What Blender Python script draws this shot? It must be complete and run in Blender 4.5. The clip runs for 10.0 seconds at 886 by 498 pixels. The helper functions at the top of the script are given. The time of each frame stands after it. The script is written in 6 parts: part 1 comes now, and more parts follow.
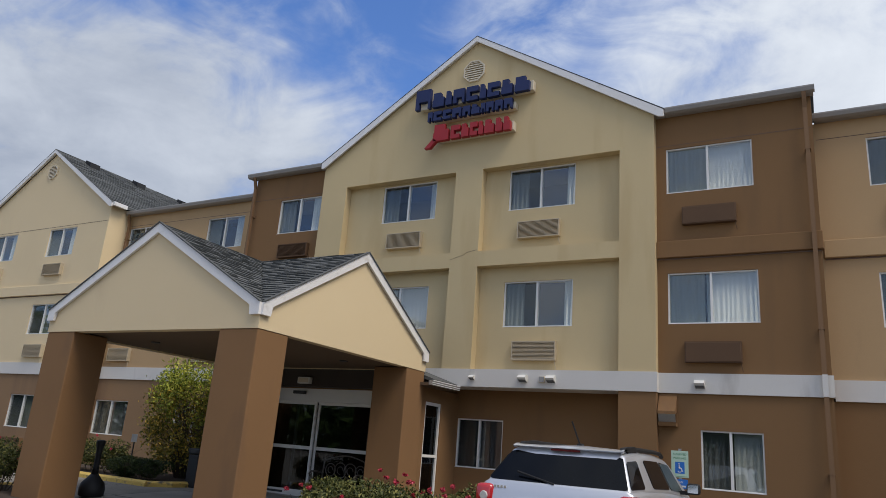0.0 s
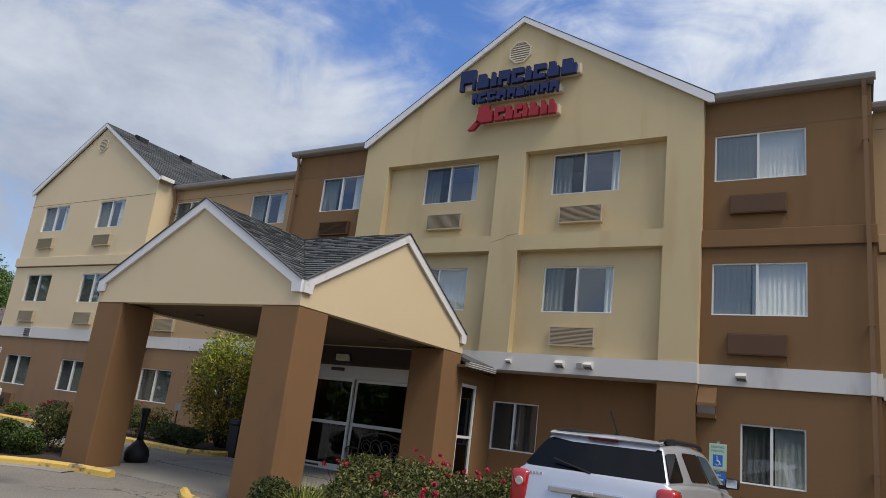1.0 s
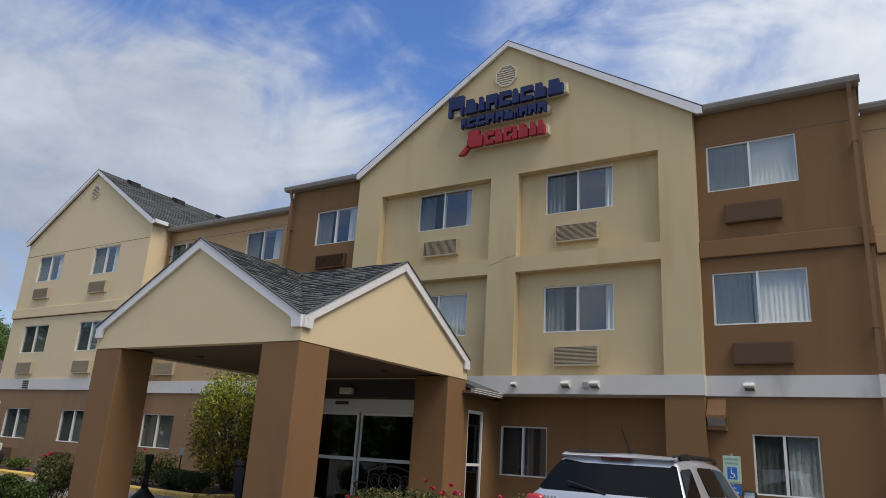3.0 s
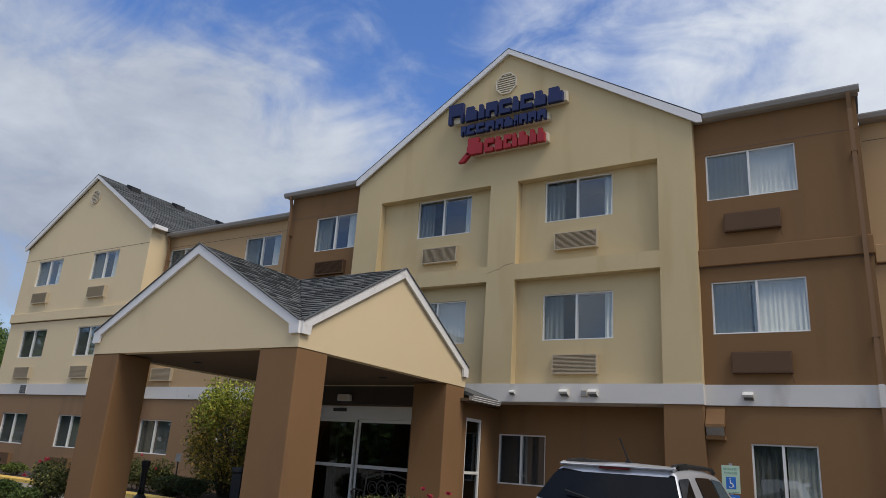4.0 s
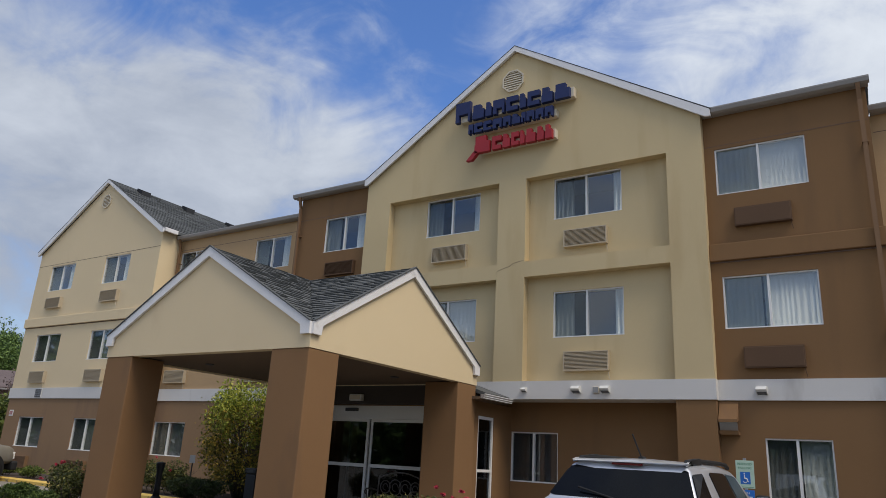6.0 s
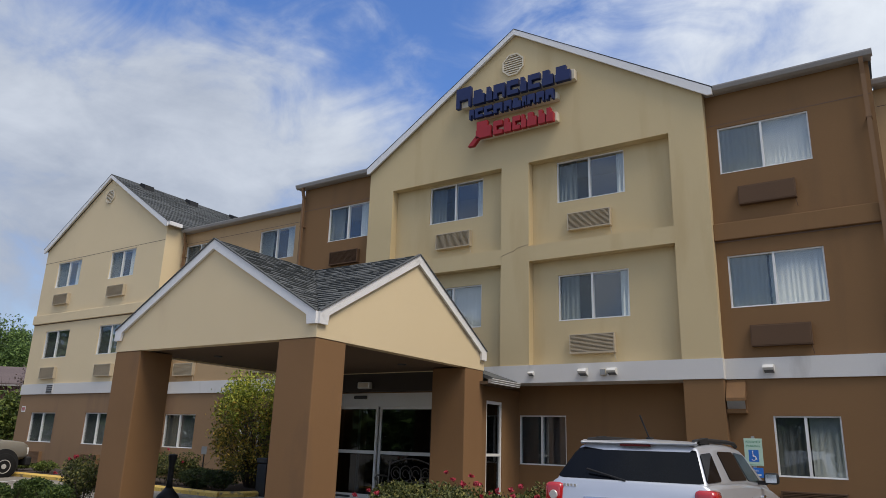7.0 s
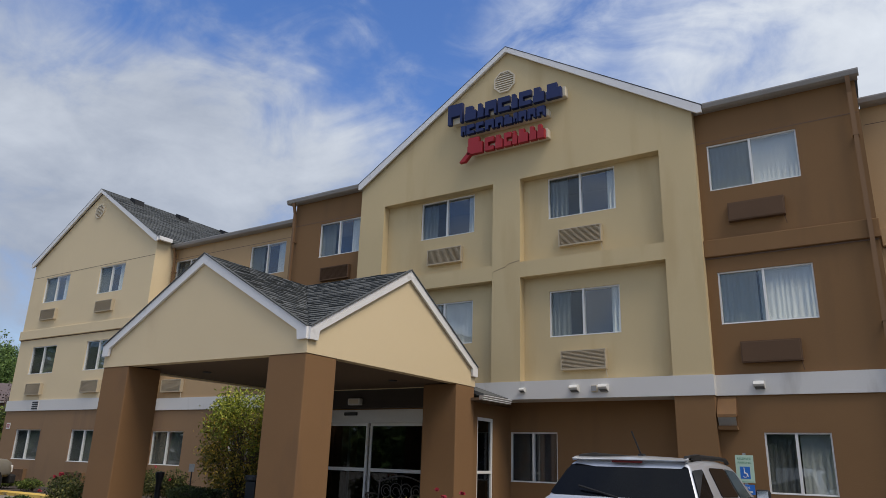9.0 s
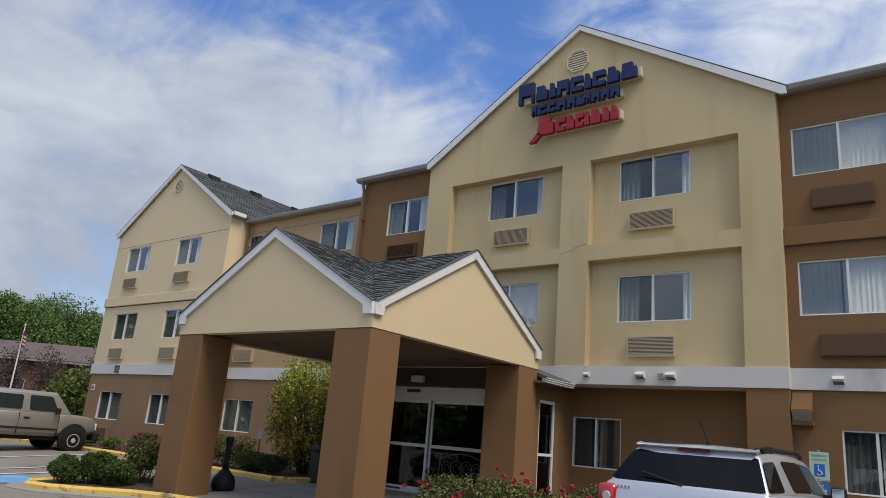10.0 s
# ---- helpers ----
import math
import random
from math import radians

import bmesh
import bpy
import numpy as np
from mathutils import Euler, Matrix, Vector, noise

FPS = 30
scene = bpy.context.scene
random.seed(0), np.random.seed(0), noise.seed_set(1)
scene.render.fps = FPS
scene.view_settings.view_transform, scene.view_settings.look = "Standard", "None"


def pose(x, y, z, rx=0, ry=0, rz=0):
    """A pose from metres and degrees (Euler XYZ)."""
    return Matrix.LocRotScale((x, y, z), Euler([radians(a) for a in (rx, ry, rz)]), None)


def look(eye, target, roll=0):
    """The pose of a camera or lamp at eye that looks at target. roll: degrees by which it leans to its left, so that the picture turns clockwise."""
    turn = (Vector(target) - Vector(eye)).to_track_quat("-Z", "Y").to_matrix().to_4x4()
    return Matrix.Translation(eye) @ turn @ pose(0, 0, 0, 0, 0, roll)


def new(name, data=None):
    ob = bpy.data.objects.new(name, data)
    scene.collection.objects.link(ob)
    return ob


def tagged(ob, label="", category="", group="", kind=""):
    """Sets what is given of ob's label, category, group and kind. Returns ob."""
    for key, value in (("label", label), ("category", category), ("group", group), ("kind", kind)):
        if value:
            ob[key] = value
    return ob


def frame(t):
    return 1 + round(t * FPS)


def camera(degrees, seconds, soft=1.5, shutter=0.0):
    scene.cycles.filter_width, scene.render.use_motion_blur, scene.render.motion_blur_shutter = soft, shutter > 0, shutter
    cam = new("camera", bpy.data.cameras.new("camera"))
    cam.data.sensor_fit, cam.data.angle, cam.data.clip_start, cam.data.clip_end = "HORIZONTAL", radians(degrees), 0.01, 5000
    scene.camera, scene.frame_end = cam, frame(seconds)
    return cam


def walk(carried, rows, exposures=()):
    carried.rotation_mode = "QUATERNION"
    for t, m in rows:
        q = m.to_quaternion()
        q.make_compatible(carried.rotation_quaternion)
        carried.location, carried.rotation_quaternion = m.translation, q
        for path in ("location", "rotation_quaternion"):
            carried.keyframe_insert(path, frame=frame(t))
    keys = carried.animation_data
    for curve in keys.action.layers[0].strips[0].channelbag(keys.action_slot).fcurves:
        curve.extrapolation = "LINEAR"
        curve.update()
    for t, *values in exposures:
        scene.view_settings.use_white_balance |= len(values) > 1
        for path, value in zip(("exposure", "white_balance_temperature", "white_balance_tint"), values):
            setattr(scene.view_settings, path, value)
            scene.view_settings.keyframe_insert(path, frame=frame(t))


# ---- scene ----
cam = camera(64.88, 10.0, soft=0.6)
WALK_ROWS = [
    (0.00, pose(0.089, 0.006, 1.603, 106.11, -4.33, 28.51)),
    (0.10, pose(0.085, 0.001, 1.606, 106.22, -5.55, 27.45)),
    (0.20, pose(0.082, -0.004, 1.610, 106.27, -5.25, 26.72)),
    (0.30, pose(0.078, -0.009, 1.613, 106.45, -5.93, 27.77)),
    (0.50, pose(0.071, -0.019, 1.619, 108.43, -6.23, 28.77)),
    (0.70, pose(0.058, -0.017, 1.629, 105.49, -7.09, 31.90)),
    (0.90, pose(0.045, -0.016, 1.639, 104.30, -6.61, 31.86)),
    (1.00, pose(0.038, -0.015, 1.644, 104.25, -6.75, 31.11)),
    (1.20, pose(0.033, -0.010, 1.646, 103.40, -5.93, 31.89)),
    (1.50, pose(0.026, -0.002, 1.648, 104.41, -4.32, 32.48)),
    (2.00, pose(0.015, 0.008, 1.642, 105.68, -3.97, 31.52)),
    (2.50, pose(-0.014, 0.023, 1.641, 106.20, -3.33, 31.28)),
    (2.70, pose(-0.013, 0.026, 1.642, 106.21, -3.29, 31.57)),
    (3.80, pose(-0.007, 0.046, 1.647, 107.08, -3.67, 31.81)),
    (4.00, pose(-0.006, 0.050, 1.648, 106.99, -3.76, 31.61)),
    (4.50, pose(-0.010, 0.050, 1.642, 107.88, -3.71, 31.37)),
    (5.00, pose(-0.013, 0.050, 1.636, 107.43, -4.25, 31.59)),
    (5.50, pose(-0.009, 0.046, 1.637, 107.11, -3.68, 32.29)),
    (5.70, pose(-0.006, 0.046, 1.638, 107.21, -3.39, 32.27)),
    (6.80, pose(0.011, 0.047, 1.646, 105.14, -2.17, 33.76)),
    (7.00, pose(0.014, 0.047, 1.648, 105.67, -1.77, 33.40)),
    (7.20, pose(0.020, 0.043, 1.648, 106.65, -1.64, 32.57)),
    (7.50, pose(0.028, 0.036, 1.648, 107.44, -1.84, 31.15)),
    (8.00, pose(0.016, 0.044, 1.649, 107.24, -1.98, 31.87)),
    (8.50, pose(0.007, 0.053, 1.644, 107.22, -1.96, 32.46)),
    (9.00, pose(0.001, 0.054, 1.636, 107.03, -1.74, 32.64)),
    (9.50, pose(-0.016, 0.067, 1.615, 106.46, -2.98, 32.79)),
    (9.60, pose(-0.018, 0.074, 1.608, 105.74, -3.64, 34.44)),
    (9.70, pose(-0.020, 0.080, 1.602, 106.86, -4.67, 35.14)),
    (9.80, pose(-0.022, 0.087, 1.595, 104.54, -6.07, 36.40)),
    (9.90, pose(-0.024, 0.094, 1.588, 105.72, -5.56, 38.34)),
    (10.00, pose(-0.027, 0.100, 1.582, 105.34, -4.78, 37.44)),
]
EXPOSURES = ((0.0, 0.62), (0.5, 0.52), (1.0, 0.66), (2.7, 0.62), (4.0, 0.55), (5.6, 0.55), (7.0, 0.65), (8.0, 0.55), (9.2, 0.55), (10.0, 0.65))
walk(cam, WALK_ROWS, EXPOSURES)

# ---- world and sun ----
SUN_EL, SUN_AZ = radians(57), radians(104)   # azimuth from +Y towards +X


def make_world():
    w = bpy.data.worlds.new("sky")
    w.use_nodes = True
    nt = w.node_tree
    nt.nodes.clear()
    N, L = nt.nodes.new, nt.links.new
    out, bg = N("ShaderNodeOutputWorld"), N("ShaderNodeBackground")
    L(bg.outputs[0], out.inputs[0])
    bg.inputs[1].default_value = SKY_STRENGTH
    sky = N("ShaderNodeTexSky")
    sky.sky_type, sky.sun_disc = "NISHITA", False
    sky.sun_elevation, sky.sun_rotation = SUN_EL, SUN_AZ
    sky.dust_density, sky.ozone_density = 0.7, 2.6
    tc = N("ShaderNodeTexCoord")
    nrm = N("ShaderNodeVectorMath")
    nrm.operation = "NORMALIZE"
    L(tc.outputs["Generated"], nrm.inputs[0])
    # stretch the direction so that cloud banks flatten towards the horizon
    mp = N("ShaderNodeMapping")
    mp.inputs["Scale"].default_value = (1.0, 1.0, 1.7)
    mp.inputs["Rotation"].default_value = (radians(18), radians(-22), 0)
    L(nrm.outputs[0], mp.inputs[0])
    n1, n2, n3 = N("ShaderNodeTexNoise"), N("ShaderNodeTexNoise"), N("ShaderNodeTexNoise")
    for n, sc, de, di in ((n1, 2.6, 9, 0.35), (n2, 6.5, 9, 0.9), (n3, 3.4, 5, 0.0)):
        n.inputs["Scale"].default_value, n.inputs["Detail"].default_value = sc, de
        n.inputs["Roughness"].default_value, n.inputs["Distortion"].default_value = 0.58, di
        L(mp.outputs[0], n.inputs["Vector"])
    # ragged edges: the cloud fields are looked up in a stirred direction
    stir, back = N("ShaderNodeVectorMath"), N("ShaderNodeVectorMath")
    stir.operation, back.operation = "MULTIPLY_ADD", "NORMALIZE"
    stir.inputs[1].default_value = (0.34, 0.34, 0.34)
    L(n3.outputs["Color"], stir.inputs[0])
    off = N("ShaderNodeVectorMath")
    off.operation = "SUBTRACT"
    off.inputs[1].default_value = (0.17, 0.17, 0.17)
    L(nrm.outputs[0], off.inputs[0])
    L(off.outputs[0], stir.inputs[2])
    L(stir.outputs[0], back.inputs[0])

    def madd(a, k, b):
        m = N("ShaderNodeMath")
        m.operation = "MULTIPLY_ADD"
        L(a, m.inputs[0])
        m.inputs[1].default_value = k
        if isinstance(b, float):
            m.inputs[2].default_value = b
        else:
            L(b, m.inputs[2])
        return m.outputs[0]

    def lobe(azimuth, elevation, wide, source):
        """1 in the middle of a cloud field or gap, 0 past its edge."""
        az, el = radians(azimuth), radians(elevation)
        dot, rg = N("ShaderNodeVectorMath"), N("ShaderNodeMapRange")
        dot.operation = "DOT_PRODUCT"
        dot.inputs[1].default_value = (math.sin(az) * math.cos(el), math.cos(az) * math.cos(el), math.sin(el))
        L(source, dot.inputs[0])
        rg.interpolation_type = "SMOOTHSTEP"
        rg.inputs["From Min"].default_value, rg.inputs["From Max"].default_value = math.cos(radians(wide)), 1.0
        L(dot.outputs["Value"], rg.inputs["Value"])
        return rg.outputs[0]

    cover = madd(n1.outputs[0], 0.95, SKY_COVER)
    cover = madd(n2.outputs[0], 0.8, cover)
    for az, el, wide, k in SKY_FIELDS:
        cover = madd(lobe(az, el, wide, back.outputs[0]), k, cover)
    ramp = N("ShaderNodeMapRange")
    ramp.interpolation_type = "SMOOTHSTEP"
    ramp.inputs["From Min"].default_value, ramp.inputs["From Max"].default_value = 0.54, 1.14
    L(cover, ramp.inputs["Value"])
    # clouds stand brighter towards the veiled sun's side, greyer away from it
    side = lobe(95, 50, 125, nrm.outputs[0])
    val = madd(n1.outputs[0], 1.1, -0.38)
    val = madd(n2.outputs[0], 0.5, val)
    val = madd(side, 0.9, val)
    tone = N("ShaderNodeMapRange")
    tone.inputs["From Min"].default_value, tone.inputs["From Max"].default_value = 0.2, 1.15
    L(val, tone.inputs["Value"])
    cl = N("ShaderNodeMix")
    cl.data_type = "RGBA"
    cl.inputs[6].default_value, cl.inputs[7].default_value = (CLOUD[0], CLOUD[1], CLOUD[2], 1), (CLOUD[3], CLOUD[4], CLOUD[5], 1)
    L(tone.outputs[0], cl.inputs[0])
    mix = N("ShaderNodeMix")
    mix.data_type = "RGBA"
    L(ramp.outputs[0], mix.inputs[0])
    hs = N("ShaderNodeHueSaturation")
    hs.inputs["Hue"].default_value, hs.inputs["Saturation"].default_value, hs.inputs["Value"].default_value = 0.511, 1.22, 1.0
    L(sky.outputs[0], hs.inputs["Color"])
    L(hs.outputs[0], mix.inputs[6])
    L(cl.outputs[2], mix.inputs[7])
    L(mix.outputs[2], bg.inputs[0])
    scene.world = w


SKY_STRENGTH = 0.123
SKY_COVER = 0.01
# azimuth, elevation, half width in degrees, and how much cloud the field adds or takes
SKY_FIELDS = ((-41, 33, 17, -0.11), (-64, 27, 10, -0.16), (-24, 37, 20, -0.16), (-54, 42, 22, -0.12), (5, 28, 20, 0.26), (-69, 17, 20, 0.24), (-53, 21, 15, 0.24), (-53, 29, 7, 0.16))
CLOUD = (1.5, 1.78, 2.38, 4.3, 4.58, 5.0)
make_world()
sun = new("sun", bpy.data.lights.new("sun", "SUN"))
sun.data.energy, sun.data.angle, sun.data.color = 1.75, radians(30), (1.0, 0.90, 0.755)
sun.matrix_world = look((0, 0, 30), (-math.sin(SUN_AZ) * 30, -math.cos(SUN_AZ) * 30, 30 - 30 * math.tan(SUN_EL)))


# ---- materials ----
def material(name, color, rough=0.8, metal=0.0, vary=0.12, big=0.5, fine=60.0, bump=0.15, stain=None, coat=0.0, island=0.0, spec=0.5, each=0.0):
    """A surface with broad blotches, fine grain and relief; sizes in metres."""
    m = bpy.data.materials.new(name)
    m.use_nodes = True
    nt = m.node_tree
    N, L = nt.nodes.new, nt.links.new
    b = nt.nodes["Principled BSDF"]
    b.inputs["Roughness"].default_value, b.inputs["Metallic"].default_value = rough, metal
    b.inputs["Specular IOR Level"].default_value = spec
    b.inputs["Coat Weight"].default_value = coat
    tc = N("ShaderNodeTexCoord")
    geo = N("ShaderNodeNewGeometry")
    n1, n2 = N("ShaderNodeTexNoise"), N("ShaderNodeTexNoise")
    n1.inputs["Scale"].default_value, n1.inputs["Detail"].default_value = big, 6
    n2.inputs["Scale"].default_value, n2.inputs["Detail"].default_value = fine, 4
    L(geo.outputs["Position"], n1.inputs["Vector"])
    L(geo.outputs["Position"], n2.inputs["Vector"])
    add = N("ShaderNodeMath")
    add.operation = "ADD"
    L(n1.outputs[0], add.inputs[0])
    L(n2.outputs[0], add.inputs[1])
    val = add.outputs[0]
    if island or each:
        src = geo.outputs["Random Per Island"] if island else N("ShaderNodeObjectInfo").outputs["Random"]
        m2 = N("ShaderNodeMath")
        m2.operation = "MULTIPLY_ADD"
        L(src, m2.inputs[0])
        m2.inputs[1].default_value = island or each
        L(val, m2.inputs[2])
        val = m2.outputs[0]
    rg = N("ShaderNodeMapRange")
    top = 1.35 + (island or each)
    rg.inputs["From Min"].default_value, rg.inputs["From Max"].default_value = 0.65, top
    rg.inputs["To Min"].default_value, rg.inputs["To Max"].default_value = 1 - vary, 1 + vary
    L(val, rg.inputs["Value"])
    mul = N("ShaderNodeMix")
    mul.data_type, mul.blend_type = "RGBA", "MULTIPLY"
    mul.inputs[0].default_value = 1
    mul.inputs[6].default_value = (*color, 1)
    comb = N("ShaderNodeCombineColor")
    for i in range(3):
        L(rg.outputs[0], comb.inputs[i])
    L(comb.outputs[0], mul.inputs[7])
    col = mul.outputs[2]
    if stain:
        n3 = N("ShaderNodeTexNoise")
        mp = N("ShaderNodeMapping")
        mp.inputs["Scale"].default_value = stain[4]
        L(geo.outputs["Position"], mp.inputs[0])
        L(mp.outputs[0], n3.inputs["Vector"])
        n3.inputs["Scale"].default_value, n3.inputs["Detail"].default_value = 1.0, 7
        r3 = N("ShaderNodeMapRange")
        r3.inputs["From Min"].default_value, r3.inputs["From Max"].default_value = stain[3]
        L(n3.outputs[0], r3.inputs["Value"])
        mx = N("ShaderNodeMix")
        mx.data_type = "RGBA"
        L(r3.outputs[0], mx.inputs[0])
        L(col, mx.inputs[6])
        mx.inputs[7].default_value = (*stain[:3], 1)
        col = mx.outputs[2]
    L(col, b.inputs["Base Color"])
    if bump:
        bp = N("ShaderNodeBump")
        bp.inputs["Strength"].default_value, bp.inputs["Distance"].default_value = bump, 0.01
        L(n2.outputs[0], bp.inputs["Height"])
        L(bp.outputs[0], b.inputs["Normal"])
    return m


def glass_material(name, tint, rough=0.02, share=0.075):
    """Clear pane: a mirror share that grows at grazing angles, the rest passes."""
    m = bpy.data.materials.new(name)
    m.use_nodes = True
    nt = m.node_tree
    N, L = nt.nodes.new, nt.links.new
    nt.nodes.remove(nt.nodes["Principled BSDF"])
    out = nt.nodes["Material Output"]
    tr, gl, fr, mx = N("ShaderNodeBsdfTransparent"), N("ShaderNodeBsdfGlossy"), N("ShaderNodeLayerWeight"), N("ShaderNodeMixShader")
    tr.inputs[0].default_value = (*tint, 1)
    gl.inputs["Roughness"].default_value = rough
    gl.inputs["Color"].default_value = (0.92, 0.96, 1, 1)
    fr.inputs[0].default_value = 0.5
    pw, sc = N("ShaderNodeMath"), N("ShaderNodeMath")
    pw.operation, sc.operation = "POWER", "MULTIPLY_ADD"
    L(fr.outputs["Facing"], pw.inputs[0])
    pw.inputs[1].default_value = 5
    L(pw.outputs[0], sc.inputs[0])
    sc.inputs[1].default_value, sc.inputs[2].default_value = 1 - share, share
    L(sc.outputs[0], mx.inputs[0])
    L(tr.outputs[0], mx.inputs[1])
    L(gl.outputs[0], mx.inputs[2])
    L(mx.outputs[0], out.inputs[0])
    return m


def add_cracks(m, scale, width, color):
    """Fine dark cracks along warped cell edges."""
    nt = m.node_tree
    N, L = nt.nodes.new, nt.links.new
    b = nt.nodes["Principled BSDF"]
    geo, nz, mixv, vo, rg, mx = N("ShaderNodeNewGeometry"), N("ShaderNodeTexNoise"), N("ShaderNodeVectorMath"), N("ShaderNodeTexVoronoi"), N("ShaderNodeMapRange"), N("ShaderNodeMix")
    nz.inputs["Scale"].default_value, nz.inputs["Detail"].default_value = 1.6, 5
    L(geo.outputs["Position"], nz.inputs["Vector"])
    mixv.operation = "MULTIPLY_ADD"
    mixv.inputs[1].default_value = (2.2, 2.2, 0.0)
    L(nz.outputs["Color"], mixv.inputs[0])
    L(geo.outputs["Position"], mixv.inputs[2])
    vo.feature = "DISTANCE_TO_EDGE"
    vo.inputs["Scale"].default_value = scale
    L(mixv.outputs[0], vo.inputs["Vector"])
    rg.inputs["From Min"].default_value, rg.inputs["From Max"].default_value = width, width * 0.4
    L(vo.outputs["Distance"], rg.inputs["Value"])
    # cracks come and go in patches
    n2, r2, mu = N("ShaderNodeTexNoise"), N("ShaderNodeMapRange"), N("ShaderNodeMath")
    n2.inputs["Scale"].default_value, n2.inputs["Detail"].default_value = 0.45, 3
    L(geo.outputs["Position"], n2.inputs["Vector"])
    r2.inputs["From Min"].default_value, r2.inputs["From Max"].default_value = 0.46, 0.6
    L(n2.outputs[0], r2.inputs["Value"])
    mu.operation = "MULTIPLY"
    L(rg.outputs[0], mu.inputs[0])
    L(r2.outputs[0], mu.inputs[1])
    mx.data_type = "RGBA"
    mx.inputs[7].default_value = (*color, 1)
    L(b.inputs["Base Color"].links[0].from_socket, mx.inputs[6])
    L(mu.outputs[0], mx.inputs[0])
    L(mx.outputs[2], b.inputs["Base Color"])


STREAK = (1.4, 1.4, 0.22)
M_CREAM = material("cream_stucco", (0.575, 0.455, 0.256), 0.92, vary=0.085, big=0.35, fine=90, bump=0.28, stain=(0.44, 0.31, 0.15, (0.56, 0.95), STREAK))
# cream stucco again, lifted and pinker for skylight on canopy and far wing
M_CREAMSKY = material("skylit_cream_stucco", (0.695, 0.56, 0.35), 0.92, vary=0.05, big=0.3, fine=110, bump=0.35, stain=(0.54, 0.40, 0.25, (0.6, 1.1), (0.8, 0.8, 0.5)))
M_TAN = material("tan_stucco", (0.455, 0.305, 0.16), 0.92, vary=0.07, big=0.4, fine=90, bump=0.28, stain=(0.30, 0.20, 0.11, (0.58, 0.9), STREAK))
M_BROWN = material("brown_stucco", (0.21, 0.114, 0.047), 0.92, vary=0.09, big=0.4, fine=90, bump=0.28, stain=(0.12, 0.07, 0.038, (0.6, 1.05), STREAK))
M_LOWTAN = material("light_brown_stucco", (0.27, 0.165, 0.085), 0.92, vary=0.09, big=0.4, fine=90, bump=0.28, stain=(0.18, 0.11, 0.07, (0.56, 0.9), STREAK))
M_COLUMN = material("column_stucco", (0.215, 0.115, 0.048), 0.9, vary=0.08, big=0.6, fine=110, bump=0.3, stain=(0.14, 0.08, 0.045, (0.58, 0.9), (2, 2, 0.5)))
M_BAND = material("white_band", (0.63, 0.61, 0.575), 0.85, vary=0.05, big=0.6, fine=80, bump=0.15, stain=(0.36, 0.33, 0.29, (0.6, 0.9), (2.2, 2.2, 0.5)))
M_TRIM = material("white_trim", (0.74, 0.73, 0.72), 0.6, vary=0.05, big=1.0, fine=50, bump=0.05, stain=(0.40, 0.38, 0.35, (0.6, 0.9), (3, 3, 3)))
# brown lowered so the colour holds part of the shade under the canopy
M_SOFFIT = material("shaded_soffit_stucco", (0.13, 0.085, 0.05), 0.9, vary=0.05, big=0.6, fine=90, bump=0.2)
M_SHINGLE = material("asphalt_shingle", (0.085, 0.09, 0.09), 0.95, vary=0.30, big=1.3, fine=45, bump=0.5, each=0.6)
M_SHINGLE_I = material("asphalt_shingle_joined", (0.085, 0.09, 0.09), 0.95, vary=0.30, big=1.3, fine=45, bump=0.5, island=0.6)
# darkness of unlit rooms put into the colour; also used for joints and slots
M_DARK = material("room_shade_and_joints", (0.05, 0.048, 0.045), 0.8, vary=0.2, big=0.8, fine=30, bump=0)
M_FRAME = material("white_window_frame", (0.76, 0.75, 0.72), 0.5, vary=0.04, big=2, fine=60, bump=0.03)
M_SCREEN = material("insect_screen", (0.055, 0.057, 0.058), 0.75, vary=0.1, big=1.5, fine=300, bump=0.1)
M_CURTAIN = material("curtain_cloth", (0.84, 0.86, 0.80), 0.9, vary=0.06, big=2, fine=40, bump=0.05)
M_GREYCURT = material("grey_curtain_cloth", (0.70, 0.73, 0.67), 0.9, vary=0.1, big=2, fine=40, bump=0.05)
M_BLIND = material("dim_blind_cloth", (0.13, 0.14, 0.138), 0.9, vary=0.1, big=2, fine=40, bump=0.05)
# curtain cloth again, darkened for the dimness behind screened panes
M_DIMCURT = material("dimmed_curtain_cloth", (0.40, 0.43, 0.41), 0.9, vary=0.1, big=2, fine=40, bump=0.05)
M_GLASS = glass_material("window_glass", (0.92, 0.94, 0.95))
M_DOORGLASS = glass_material("tinted_door_glass", (0.45, 0.47, 0.48), share=0.045)
M_GUTTER = material("grey_gutter_metal", (0.30, 0.28, 0.26), 0.5, vary=0.1, big=1.5, fine=50, bump=0.05)
M_SPOUT = material("brown_downspout", (0.13, 0.075, 0.045), 0.5, vary=0.1, big=1.5, fine=50, bump=0.05)
M_PIPE = material("painted_brown_pipe", (0.195, 0.108, 0.05), 0.75, vary=0.08, big=1.5, fine=50, bump=0.05)
M_ASPHALT = material("asphalt", (0.215, 0.195, 0.165), 0.95, vary=0.35, big=0.5, fine=38, bump=0.8, stain=(0.06, 0.058, 0.055, (0.58, 0.72), (0.35, 0.35, 1)))
add_cracks(M_ASPHALT, 0.45, 0.011, (0.05, 0.046, 0.04))
M_CONCRETE = material("concrete_slab", (0.28, 0.26, 0.22), 0.9, vary=0.15, big=0.6, fine=50, bump=0.25, stain=(0.2, 0.185, 0.16, (0.55, 0.8), (0.7, 0.7, 1)))
